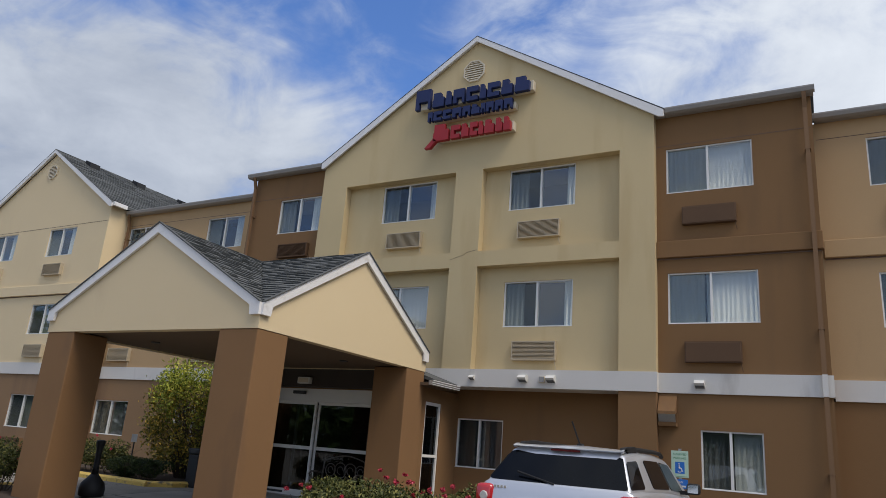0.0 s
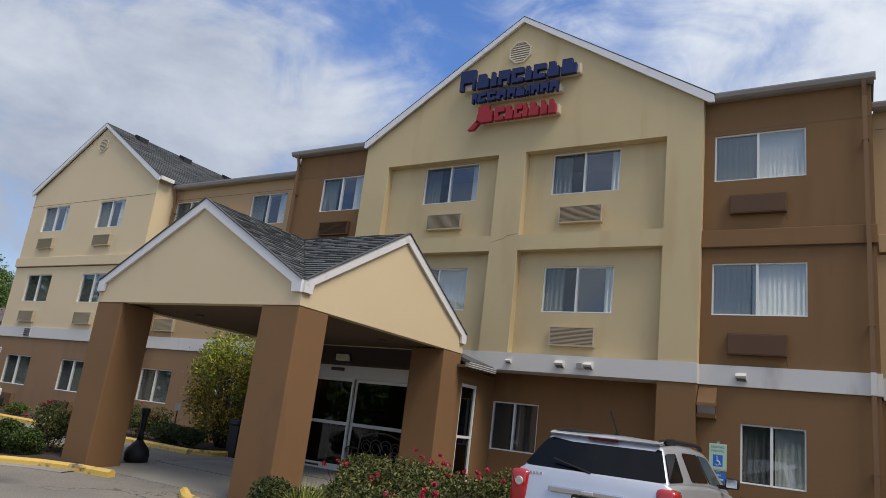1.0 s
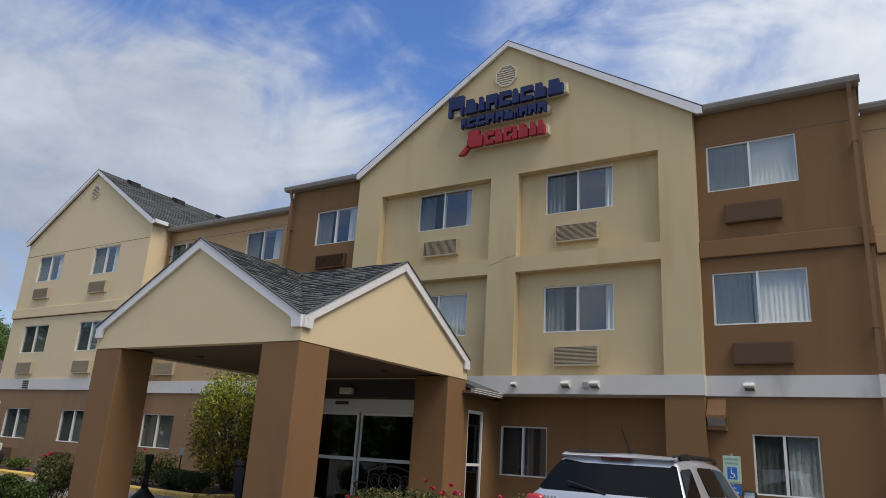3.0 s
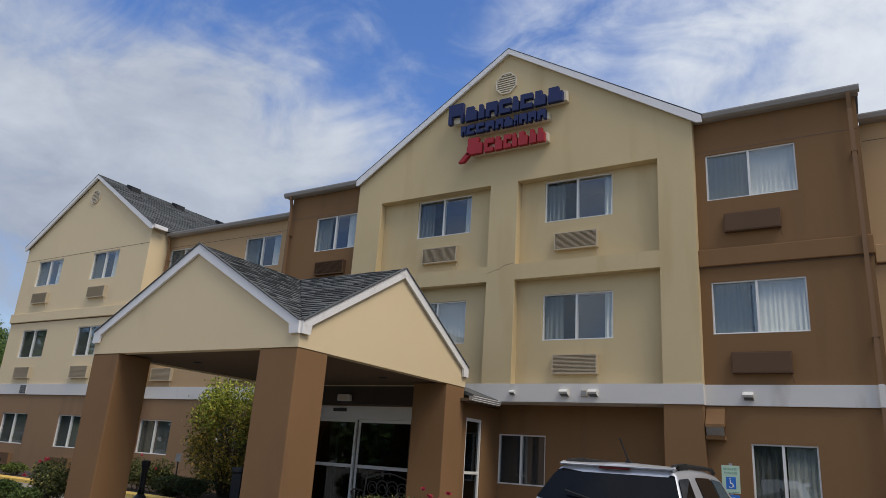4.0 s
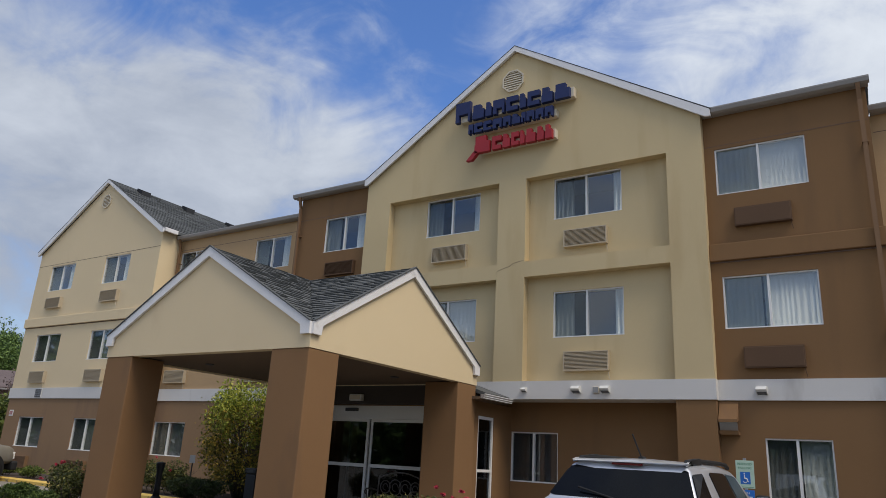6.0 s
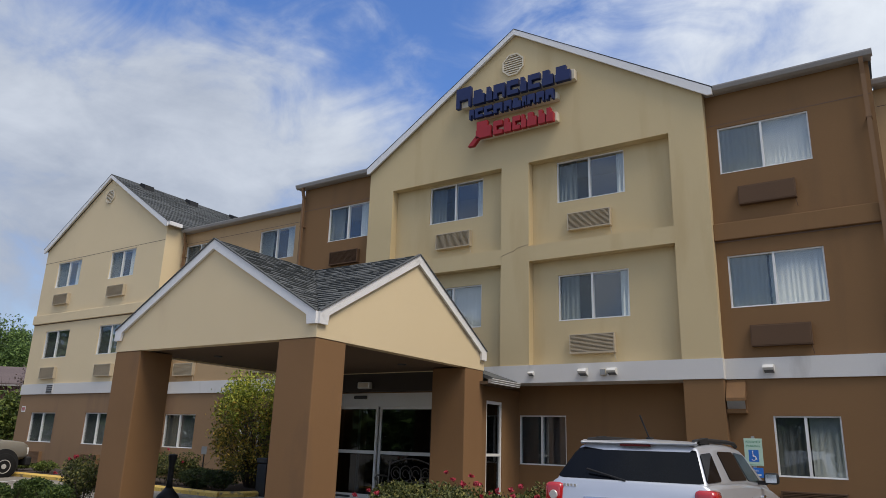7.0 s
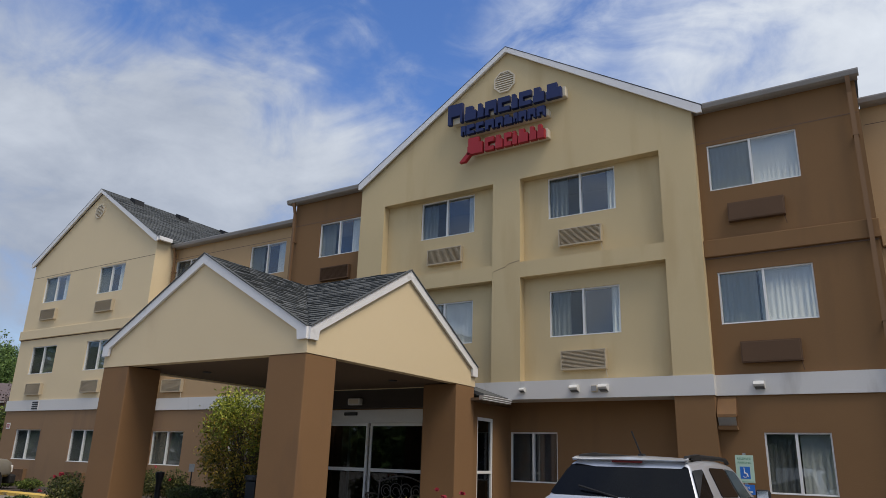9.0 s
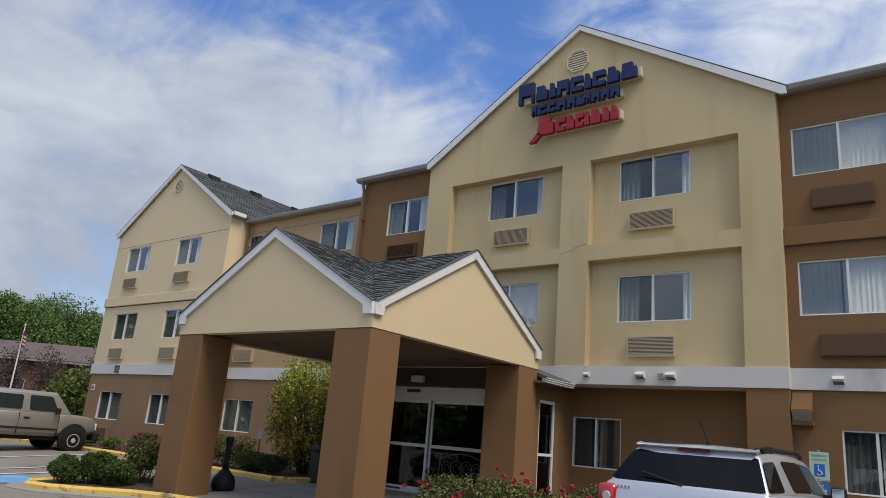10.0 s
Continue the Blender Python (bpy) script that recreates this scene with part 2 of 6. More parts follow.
M_YELLOW = material("yellow_kerb_paint", (0.68, 0.46, 0.11), 0.8, vary=0.18, big=2.0, fine=50, bump=0.3, stain=(0.16, 0.13, 0.09, (0.55, 0.66), (4, 4, 4)))
M_MULCH = material("dark_mulch", (0.05, 0.036, 0.027), 1.0, vary=0.5, big=4, fine=60, bump=1.0)
M_PAINTWHITE = material("worn_white_paint", (0.55, 0.55, 0.53), 0.9, vary=0.2, big=2, fine=40, bump=0.2)
M_PAINTBLUE = material("worn_blue_paint", (0.13, 0.30, 0.55), 0.9, vary=0.25, big=2, fine=40, bump=0.2)


# ---- building helpers ----
def mesh_of(name, bm):
    me = bpy.data.meshes.new(name)
    bmesh.ops.recalc_face_normals(bm, faces=bm.faces)
    bm.to_mesh(me)
    bm.free()
    return me


def part(name, bm, mat, parent=None, label=""):
    me = mesh_of(name, bm)
    me.materials.append(mat)
    ob = new(name, me)
    if parent:
        ob.parent = parent
    if label:
        tagged(ob, label)
    return ob


def smooth(ob, on=True):
    for p in ob.data.polygons:
        p.use_smooth = on
    return ob


def thing(name, label, category, group="", at=(0, 0, 0), rz=0, kind=""):
    ob = new(name)
    ob.empty_display_size = 0.2
    ob.matrix_world = pose(*at, 0, 0, rz)
    return tagged(ob, label, category, group, kind)


def box(bm, x0, x1, y0, y1, z0, z1, bevel=0.0):
    r = bmesh.ops.create_cube(bm, size=1, matrix=Matrix.LocRotScale(((x0 + x1) / 2, (y0 + y1) / 2, (z0 + z1) / 2), None, (x1 - x0, y1 - y0, z1 - z0)))
    if bevel:
        es = list({e for v in r["verts"] for e in v.link_edges})
        bmesh.ops.bevel(bm, geom=es, offset=bevel, segments=2, affect="EDGES", profile=0.5)
    return bm


def boxed(*a, **k):
    return box(bmesh.new(), *a, **k)


def prism(bm, pts, vec):
    """A solid: the planar outline pts pushed along vec."""
    a = [bm.verts.new(p) for p in pts]
    b = [bm.verts.new(Vector(p) + Vector(vec)) for p in pts]
    bm.faces.new(a)
    bm.faces.new(b[::-1])
    for i in range(len(pts)):
        j = (i + 1) % len(pts)
        bm.faces.new((a[i], a[j], b[j], b[i]))
    return bm


def wall_grid(bm, x0, x1, z0, z1, y0, y1, holes=()):
    """A wall slab facing -Y with rectangular openings (xa, xb, za, zb) right through it."""
    xs = sorted({x0, x1, *[v for h in holes for v in h[:2]]})
    zs = sorted({z0, z1, *[v for h in holes for v in h[2:]]})
    open_ = lambda i, j: any(h[0] < (xs[i] + xs[i + 1]) / 2 < h[1] and h[2] < (zs[j] + zs[j + 1]) / 2 < h[3] for h in holes)
    solid = {(i, j) for i in range(len(xs) - 1) for j in range(len(zs) - 1) if not open_(i, j)}
    cache = {}

    def v(i, j, k):
        if (i, j, k) not in cache:
            cache[i, j, k] = bm.verts.new((xs[i], (y0, y1)[k], zs[j]))
        return cache[i, j, k]

    for i, j in solid:
        bm.faces.new((v(i, j, 0), v(i + 1, j, 0), v(i + 1, j + 1, 0), v(i, j + 1, 0)))
        bm.faces.new((v(i, j, 1), v(i, j + 1, 1), v(i + 1, j + 1, 1), v(i + 1, j, 1)))
        for di, dj, a, b in ((-1, 0, (i, j), (i, j + 1)), (1, 0, (i + 1, j), (i + 1, j + 1)), (0, -1, (i, j), (i + 1, j)), (0, 1, (i, j + 1), (i + 1, j + 1))):
            if (i + di, j + dj) not in solid:
                bm.faces.new((v(*a, 0), v(*b, 0), v(*b, 1), v(*a, 1)))
    return bm


def ground_z(x, y):
    t = min(max((y - 6.5) / 6.0, 0), 1)
    return 0.25 * t * t * (3 - 2 * t)


# ---- ground ----
def build_ground():
    bm = bmesh.new()
    ys = [-3000, -300, -40, -8, 0, 3, 5, 6] + [6.5 + 0.5 * i for i in range(13)] + [14, 20, 60, 300, 3000]
    xs = [-3000, -300, -60, -30, -10, 0, 10, 40, 300, 3000]
    g = [[bm.verts.new((x, y, ground_z(x, y))) for x in xs] for y in ys]
    for j in range(len(ys) - 1):
        for i in range(len(xs) - 1):
            bm.faces.new((g[j][i], g[j][i + 1], g[j + 1][i + 1], g[j + 1][i]))
    tagged(smooth(part("ground", bm, M_ASPHALT)), "grey worn asphalt car park with dark patches", "ground", kind="structure")


build_ground()

# ---- hotel ----
BT, BB = 3.53, 3.11                       # white band, top and bottom
W1, W2, W3 = (1.25, 2.39), (4.58, 5.71), (7.58, 8.68)
EZ, EB, EW, ET = 9.50, 9.49, 9.34, 9.15       # wall heads: gable front, brown wings, far wing, set-back walls
YF, YR, YW, YB, YT, YG = 15.12, 15.37, 15.90, 15.33, 16.05, 15.19   # gable front, bay backs, ground wall, wings, set-back walls, far gable
XL, XR = -12.81, -3.16                    # cream gable front
XC = (XL + XR) / 2
XE = 0.085                                # end of the brown wing
BASE = 0.2

hotel = thing("hotel", "three-storey hotel with cream and brown stucco walls and gables", "building")


def add_wall(name, mat, x0, x1, z0, z1, y, holes=(), thick=0.3, label=""):
    return part(name, wall_grid(bmesh.new(), x0, x1, z0, z1, y, y + thick, holes), mat, hotel, label)


WINDOWS = []      # x0, x1, z0, z1, wall face, look


def win(x0, x1, zz, y, look_="screen"):
    WINDOWS.append((x0, x1, zz[0], zz[1], y, look_))
    return (x0, x1, zz[0], zz[1])


# cream gable front: piers, rails and the gable in one wall, recesses open to the wall behind
front_holes = [(-11.93, -8.33, 6.49, 8.73), (-7.54, -3.96, 6.49, 8.73), (-11.93, -8.33, BT, 6.09), (-7.54, -3.96, BT, 6.09)]
add_wall("wall", M_CREAM, XL, XR, BT, EZ, YF, front_holes, YR - YF - 0.002, "cream stucco gable front with recessed window bays")
bm = bmesh.new()
prism(bm, [(XL, YF, EZ), (XR, YF, EZ), (XR, YF, 9.60), (XC + 0.06, YF, 12.60), (XL, YF, 9.515)], (0, 0.3, 0))
part("gable", bm, M_CREAM, hotel)
add_wall("wall", M_CREAM, XL, XR, BT, EZ, YR, [win(-6.87, -5.11, W3, YR), win(-10.77, -9.03, W3, YR), win(-6.87, -5.11, W2, YR), win(-10.77, -9.03, W2, YR, "curtain")])
# band, pier and recessed ground floor under the cream front
part("band", boxed(XL, XR + 0.02, YF - 0.03, YW, BB, BT - 0.002), M_BAND, hotel, "white horizontal band")
part("pier", boxed(-3.96, XR, YF, YW, BASE, BB), M_BROWN, hotel, "brown stucco pier")
add_wall("wall", M_BROWN, XL, XR, BASE, BT, YW + 0.003, [win(-8.195, -6.953, (1.243, 2.403), YW, "dark")])

# brown wings beside the cream front
add_wall("wall", M_BROWN, XR, XE, BASE, EB, YB, [win(-2.94, -1.113, W3, YB, "white"), win(-2.94, -1.113, W2, YB, "curtain"), win(-2.334, -1.162, W1, YB, "reflect")], label="dark brown stucco wall")
add_wall("wall", M_BROWN, -15.72, XL, BASE, EB, YB, [win(-14.60, -12.97, W3, YB, "blue"), win(-14.60, -12.97, W2, YB)], label="dark brown stucco wall")
part("side_wall", boxed(XE - 0.3, XE, YB + 0.3, YT + 0.3, BASE, EB + 0.2), M_BROWN, hotel)
part("side_wall", boxed(-15.72, -15.42, YB + 0.3, YT + 0.3, BASE, EB + 0.2), M_BROWN, hotel)
# tan walls set back
add_wall("wall", M_TAN, XE, 14.0, BT, ET, YT, [win(1.055, 2.88, W3, YT), win(1.055, 2.88, W2, YT)], label="tan stucco wall")
add_wall("wall", M_BROWN, XE, 14.0, BASE, BB, YT)
add_wall("wall", M_TAN, -22.75, -15.72, BT, ET, YT, [win(-18.51, -16.80, W3, YT, "blue"), win(-22.61, -20.90, W3, YT, "blue"), win(-18.51, -16.80, W2, YT), win(-22.61, -20.90, W2, YT)], label="tan stucco wall")
add_wall("wall", M_LOWTAN, -22.75, -15.72, BASE, BB, YT, [win(-22.56, -20.85, W1, YT, "dark"), win(-18.55, -16.84, W1, YT)])
# far gable wing
GX0, GX1, GXC = -31.25, -22.75, -26.97
add_wall("wall", M_CREAMSKY, GX0, GX1, BT, EW, YG, [win(-30.19, -28.35, W3, YG, "blue"), win(-26.23, -24.54, W3, YG, "blue"), win(-30.19, -28.35, W2, YG, "dark"), win(-26.23, -24.54, W2, YG, "dark")], label="cream stucco gable wall")
add_wall("wall", M_LOWTAN, GX0, GX1, BASE, BB, YG, [win(-30.19, -28.35, W1, YG, "dark"), win(-26.23, -24.54, W1, YG, "dark")], label="light brown ground floor wall")
part("gable", prism(bmesh.new(), [(GX0, YG, EW), (GX1, YG, EW), (GXC, YG, 12.0)], (0, 0.3, 0)), M_CREAMSKY, hotel)
part("side_wall", boxed(GX1 - 0.3, GX1, YG + 0.3, YT + 8, BASE, EW), M_CREAMSKY, hotel)
part("side_wall", boxed(GX0, GX0 + 0.3, YG + 0.3, YG + 16, BASE, EW), M_CREAMSKY, hotel)
# white band on every set-back wall
for x0, x1, y in ((XR + 0.02, XE + 0.03, YB), (XE + 0.03, 14.0, YT), (-15.75, XL, YB), (GX1 + 0.03, -15.75, YT), (GX0 - 0.03, GX1 + 0.03, YG)):
    part("band", boxed(x0, x1, y - 0.05, y + 0.2, BB + 0.002, BT - 0.002), M_BAND, hotel)
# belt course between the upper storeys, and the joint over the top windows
for x0, x1, y, mat in ((XR, XE + 0.035, YB, M_BROWN), (XE + 0.035, 14.0, YT, M_TAN), (-15.755, XL, YB, M_BROWN), (GX1 + 0.035, -15.755, YT, M_TAN), (GX0 - 0.035, GX1 + 0.035, YG, M_CREAMSKY)):
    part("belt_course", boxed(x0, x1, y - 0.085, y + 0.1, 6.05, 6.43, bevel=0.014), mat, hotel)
    part("joint", boxed(x0 + 0.01, x1 - 0.05, y - 0.004, y + 0.05, 8.755, 8.77), M_SPOUT, hotel)
    # dark strip stands in for the shadow line under the belt course
    part("joint", boxed(x0 + 0.01, x1 - 0.05, y - 0.012, y + 0.05, 6.015, 6.048), M_SPOUT, hotel)
# hairline crack across the middle pier
CRACK = [(-8.31, 6.12), (-8.315, 6.31), (-8.21, 6.34), (-8.06, 6.385), (-7.96, 6.40), (-7.86, 6.475), (-7.72, 6.50), (-7.56, 6.525)]
bm = bmesh.new()
for (xa, za), (xb, zb) in zip(CRACK[:-1], CRACK[1:]):
    prism(bm, [(xa, YF - 0.003, za - 0.003), (xb, YF - 0.003, zb - 0.004), (xb, YF - 0.003, zb + 0.003), (xa, YF - 0.003, za + 0.004)], (0, 0.006, 0))
part("crack", bm, M_SPOUT, hotel, "hairline crack in the stucco")
# closing walls and floors behind; near-black colour stands for unlit rooms
part("back_wall", boxed(GX0, 14.0, 31.5, 31.8, BASE, ET), M_TAN, hotel)
part("side_wall", boxed(13.7, 14.0, YT + 0.3, 31.5, BASE, ET), M_TAN, hotel)
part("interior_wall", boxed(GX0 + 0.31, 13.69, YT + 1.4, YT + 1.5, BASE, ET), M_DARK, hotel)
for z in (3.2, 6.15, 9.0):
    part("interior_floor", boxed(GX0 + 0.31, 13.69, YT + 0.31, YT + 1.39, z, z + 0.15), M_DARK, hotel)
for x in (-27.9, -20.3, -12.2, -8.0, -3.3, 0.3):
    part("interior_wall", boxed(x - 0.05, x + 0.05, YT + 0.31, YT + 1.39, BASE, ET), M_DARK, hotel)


# roofs
def slab(bm, pts, t=0.12):
    return prism(bm, pts, (0, 0, -t))


def eave(x0, x1, y, z, out):
    """Overhanging eave with fascia, gutter and sloped roof behind."""
    part("soffit", boxed(x0, x1, y - out, y + 0.02, z, z + 0.06), M_GUTTER, hotel)
    bm = bmesh.new()
    prism(bm, [(x0 - 0.03, y - out - 0.02, z - 0.01), (x0 - 0.03, y - out - 0.10, z + 0.02), (x0 - 0.03, y - out - 0.13, z + 0.10), (x0 - 0.03, y - out - 0.13, z + 0.13), (x0 - 0.03, y - out - 0.02, z + 0.12)], (x1 - x0 + 0.06, 0, 0))
    part("gutter", bm, M_GUTTER, hotel, "grey metal gutter")
    bm = bmesh.new()
    slab(bm, [(x0, y - out - 0.08, z + 0.155), (x1, y - out - 0.08, z + 0.155), (x1, y + 7.5, z + 3.0), (x0, y + 7.5, z + 3.0)], 0.1)
    part("roof", bm, M_SHINGLE_I, hotel, "grey asphalt shingle roof")


eave(XR + 0.03, XE + 0.06, YB, EB, 0.15)
eave(-15.9, XL - 0.02, YB, EB, 0.15)
eave(XE + 0.035, 14.2, YT, ET, 0.16)
eave(GX1 + 0.1, -15.93, YT, ET, 0.16)


def gable_roof(xc, x0, x1, yf, yb, zr, ze, rake_mat):
    """Two roof slopes along Y and the white rake boards of the front gable."""
    bm = bmesh.new()
    for xe in (x0, x1):
        slab(bm, [(xc, yf, zr), (xe, yf, ze), (xe, yb, ze), (xc, yb, zr)], 0.1)
    part("roof", bm, M_SHINGLE_I, hotel, "grey asphalt shingle roof")
    for xe in (x0, x1):
        s = 1 if xe > xc else -1
        bm = bmesh.new()
        prism(bm, [(xc, yf - 0.04, zr - 0.02), (xe, yf - 0.04, ze - 0.02), (xe, yf - 0.04, ze - 0.19), (xe - s * 0.1, yf - 0.04, ze - 0.19), (xc, yf - 0.04, zr - 0.17)], (0, 0.05, 0))
        part("rake_board", bm, rake_mat, hotel, "white painted rake board")
        part("shingle_edge", prism(bmesh.new(), [(xc, yf - 0.045, zr + 0.004), (xe + s * 0.02, yf - 0.045, ze - 0.002), (xe + s * 0.02, yf - 0.045, ze - 0.018), (xc, yf - 0.045, zr - 0.016)], (0, 0.1, 0)), M_SHINGLE_I, hotel)
        bm = bmesh.new()
        prism(bm, [(xc, yf + 0.012, zr - 0.1), (xe, yf + 0.012, ze - 0.1), (xe, yf + 0.012, ze - 0.17), (xc, yf + 0.012, zr - 0.15)], (0, 0.06, 0))
        part("rake_soffit", bm, rake_mat, hotel)


gable_roof(XC + 0.06, XL - 0.07, XR + 0.24, YF - 0.08, 30.0, 12.735, 9.585, M_TRIM)
gable_roof(GXC, GX0 - 0.13, GX1 + 0.16, YG - 0.1, 31.0, 12.17, 9.44, M_TRIM)
part("fascia", boxed(GX1 + 0.16, GX1 + 0.27, YG - 0.1, YT - 0.4, 9.29, 9.43), M_TRIM, hotel)


def roof_vent(x, y, z):
    v = thing("roof_vent", "black box roof vent on the shingle slope", "roof vent", "roof vents", (x, y, z))
    bm = bmesh.new()
    prism(bm, [(-0.22, -0.22, -0.1), (0.25, -0.22, -0.32), (0.25, -0.22, 0.02), (-0.1, -0.22, 0.16)], (0, 0.44, 0))
    part("hood", bm, M_VENTBLACK, v)
    part("flange", prism(bmesh.new(), [(-0.3, -0.3, 0.02), (0.35, -0.3, -0.39), (0.35, -0.3, -0.41), (-0.3, -0.3, 0.0)], (0, 0.6, 0)), M_VENTBLACK, v)


M_VENTBLACK = material("black_vent_plastic", (0.012, 0.012, 0.013), 0.7, vary=0.2, big=3, fine=60, bump=0.1)
for y in (16.4, 18.7, 21.2):
    roof_vent(-26.5, y, 11.93)


def round_vent(x, y, z, r):
    v = thing("gable_vent", "octagonal pale louvred gable vent", "vent", "gable vents", (x, y, z))
    bm = bmesh.new()
    n = 8
    ang = [2 * math.pi * (i + 0.5) / n for i in range(n)]
    ring = [[bm.verts.new((math.cos(a) * rr, yy, math.sin(a) * rr)) for a in ang] for rr, yy in ((r, 0), (r, -0.05), (r * 0.88, -0.05), (r * 0.88, 0))]
    for k in range(3):
        for i in range(n):
            bm.faces.new((ring[k][i], ring[k][(i + 1) % n], ring[k + 1][(i + 1) % n], ring[k + 1][i]))
    part("rim", bm, M_RACE, v)
    for i in range(9):
        z0 = -r * 0.8 + i * r * 0.2
        h = math.sqrt(max(r * r * 0.74 - z0 * z0, 0.001))
        part("slat", prism(bmesh.new(), [(-h, -0.045, z0 - r * 0.09), (-h, -0.035, z0 - r * 0.1), (-h, -0.005, z0 + r * 0.06), (-h, -0.015, z0 + r * 0.07)], (2 * h, 0, 0)), M_RACE, v)




# windows
def add_window(x0, x1, z0, z1, y, style):
    """Two-light sliding window set 3 cm into the wall: frame, fixed pane, sash with screen, cloth behind."""
    yy, xm = y + 0.03, (x0 + x1) / 2 - 0.02
    fr = bmesh.new()
    t = 0.03
    box(fr, x0, x1, yy, yy + 0.09, z0, z0 + t)
    box(fr, x0, x1, yy, yy + 0.09, z1 - t, z1)
    box(fr, x0, x0 + t, yy, yy + 0.09, z0 + t, z1 - t)
    box(fr, x1 - t, x1, yy, yy + 0.09, z0 + t, z1 - t)
    box(fr, xm - 0.024, xm + 0.024, yy - 0.005, yy + 0.085, z0 + t, z1 - t)
    w = part("window", fr, M_FRAME, hotel, "white-framed two-light sliding window")
    # left light: insect screen in front of the glass
    if style:
        part("pane", boxed(x0 + t, xm - 0.024, yy + 0.05, yy + 0.056, z0 + t, z1 - t), M_GLASS, w).visible_shadow = False
        part("pane", boxed(xm + 0.024, x1 - t, yy + 0.02, yy + 0.026, z0 + t, z1 - t), M_GLASS, w).visible_shadow = False
    part("sill", boxed(x0 + 0.002, x1 - 0.002, y - 0.003, yy - 0.002, z0 + 0.001, z0 + 0.012), M_FRAME, w)

    def drape(xa, xb, mat, amp=0.0125):
        bm = bmesh.new()
        n = max(int((xb - xa) / 0.02), 4)
        lo, hi = [], []
        for i in range(n + 1):
            u = xa + (xb - xa) * i / n
            o = math.sin(u * 60 + 1.3 * math.sin(u * 11)) * amp + math.sin(u * 23) * amp * 0.5
            lo.append(bm.verts.new((u, y + 0.114 + o * 1.2, z0 - 0.05)))
            hi.append(bm.verts.new((u, y + 0.114 + o * 0.7, z1 + 0.05)))
        for i in range(n):
            bm.faces.new((lo[i], lo[i + 1], hi[i + 1], hi[i]))
        bmesh.ops.solidify(bm, geom=bm.faces[:], thickness=0.004)
        smooth(part("curtain", bm, mat, w, "hanging curtain"))

    wd = x1 - x0
    if style == "white":
        drape(x0, xm - 0.03, M_CURTAIN, 0.014)
        drape(xm, x1, M_CURTAIN, 0.0016)
    elif style == "curtain":
        drape(x0, xm - 0.14, M_CURTAIN, 0.014)
        drape(xm - 0.1, x1, M_CURTAIN, 0.0032)
    elif style == "blue":
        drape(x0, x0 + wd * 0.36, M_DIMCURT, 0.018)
        drape(x1 - wd * 0.24, x1, M_CURTAIN)
    elif style == "screen":
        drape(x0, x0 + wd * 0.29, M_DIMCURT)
        drape(x1 - wd * 0.13, x1, M_CURTAIN)
    elif style == "reflect":
        # cloth added and toned to imitate the reflection in this window
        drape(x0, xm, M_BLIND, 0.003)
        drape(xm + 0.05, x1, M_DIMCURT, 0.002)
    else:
        # dark blind; on far upper panes it imitates their near-black reflection
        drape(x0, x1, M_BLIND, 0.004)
    part("screen", boxed(x0 + t, xm - 0.024, yy + 0.035, yy + 0.037, z0 + t, z1 - t), M_FINEMESH if style in ("white", "curtain") else M_MESH, w, "grey insect screen").visible_shadow = False


def mesh_screen(name, share):
    """Woven screen: most light passes between the wires."""
    m = glass_material(name, (0.94, 0.95, 0.95))
    nt = m.node_tree
    d = nt.nodes.new("ShaderNodeBsdfDiffuse")
    d.inputs[0].default_value = (0.045, 0.048, 0.05, 1)
    mx = next(n for n in nt.nodes if n.type == "MIX_SHADER")
    nt.links.new(d.outputs[0], mx.inputs[2])
    for l in list(mx.inputs[0].links):
        nt.links.remove(l)
    mx.inputs[0].default_value = share
    return m


M_MESH, M_FINEMESH = mesh_screen("grey_screen_mesh", 0.09), mesh_screen("fine_screen_mesh", 0.03)
for w_ in WINDOWS:
    add_window(*w_)

# ---- porte-cochere ----
CX0, CX1, CY0, CY1 = -13.73, -8.06, 8.41, 13.89
CXC, CYC = (CX0 + CX1) / 2, (CY0 + CY1) / 2
CS, CE, CA = 3.29, 3.72, 5.34
OV = 0.012
porch = thing("entrance_canopy", "cross-gabled drop-off canopy with cream gables on brown columns", "canopy")


def column(x0, x1, y0, y1):
    z = ground_z(0, y0) + 0.02
    part("column", boxed(x0, x1, y0, y1, z - 0.1, CS, bevel=0.02), M_COLUMN, porch, "square brown stucco column")


CW = 0.86
column(CX1 - CW - 0.02, CX1 - 0.01, CY0 + 0.01, CY0 + 0.76)
column(CX0 + 0.01, CX0 + CW, CY0 + 0.01, CY0 + 0.76)
column(CX1 - CW - 0.02, CX1 - 0.01, CY1 - 0.78, CY1 - 0.01)
column(CX0 + 0.01, CX0 + CW, CY1 - 0.78, CY1 - 0.01)


def gable_front(p0, p1, inward, head):
    """Gable wall from corner p0 to p1, pushed inward; top follows the rakes."""
    a, b = Vector((*p0, CS)), Vector((*p1, CS))
    m = (a + b) / 2
    bm = bmesh.new()
    half = (b - a).length / 2
    full = (CX1 - CX0) / 2 if abs(a.y - b.y) < 0.01 else (CY1 - CY0) / 2
    e = head - (CA - CE) * half / (full + OV)
    prism(bm, [a, b, Vector((b.x, b.y, e)), Vector((m.x, m.y, head)), Vector((a.x, a.y, e))], inward)
    part("gable", bm, M_CREAMSKY, porch, "cream stucco gable")


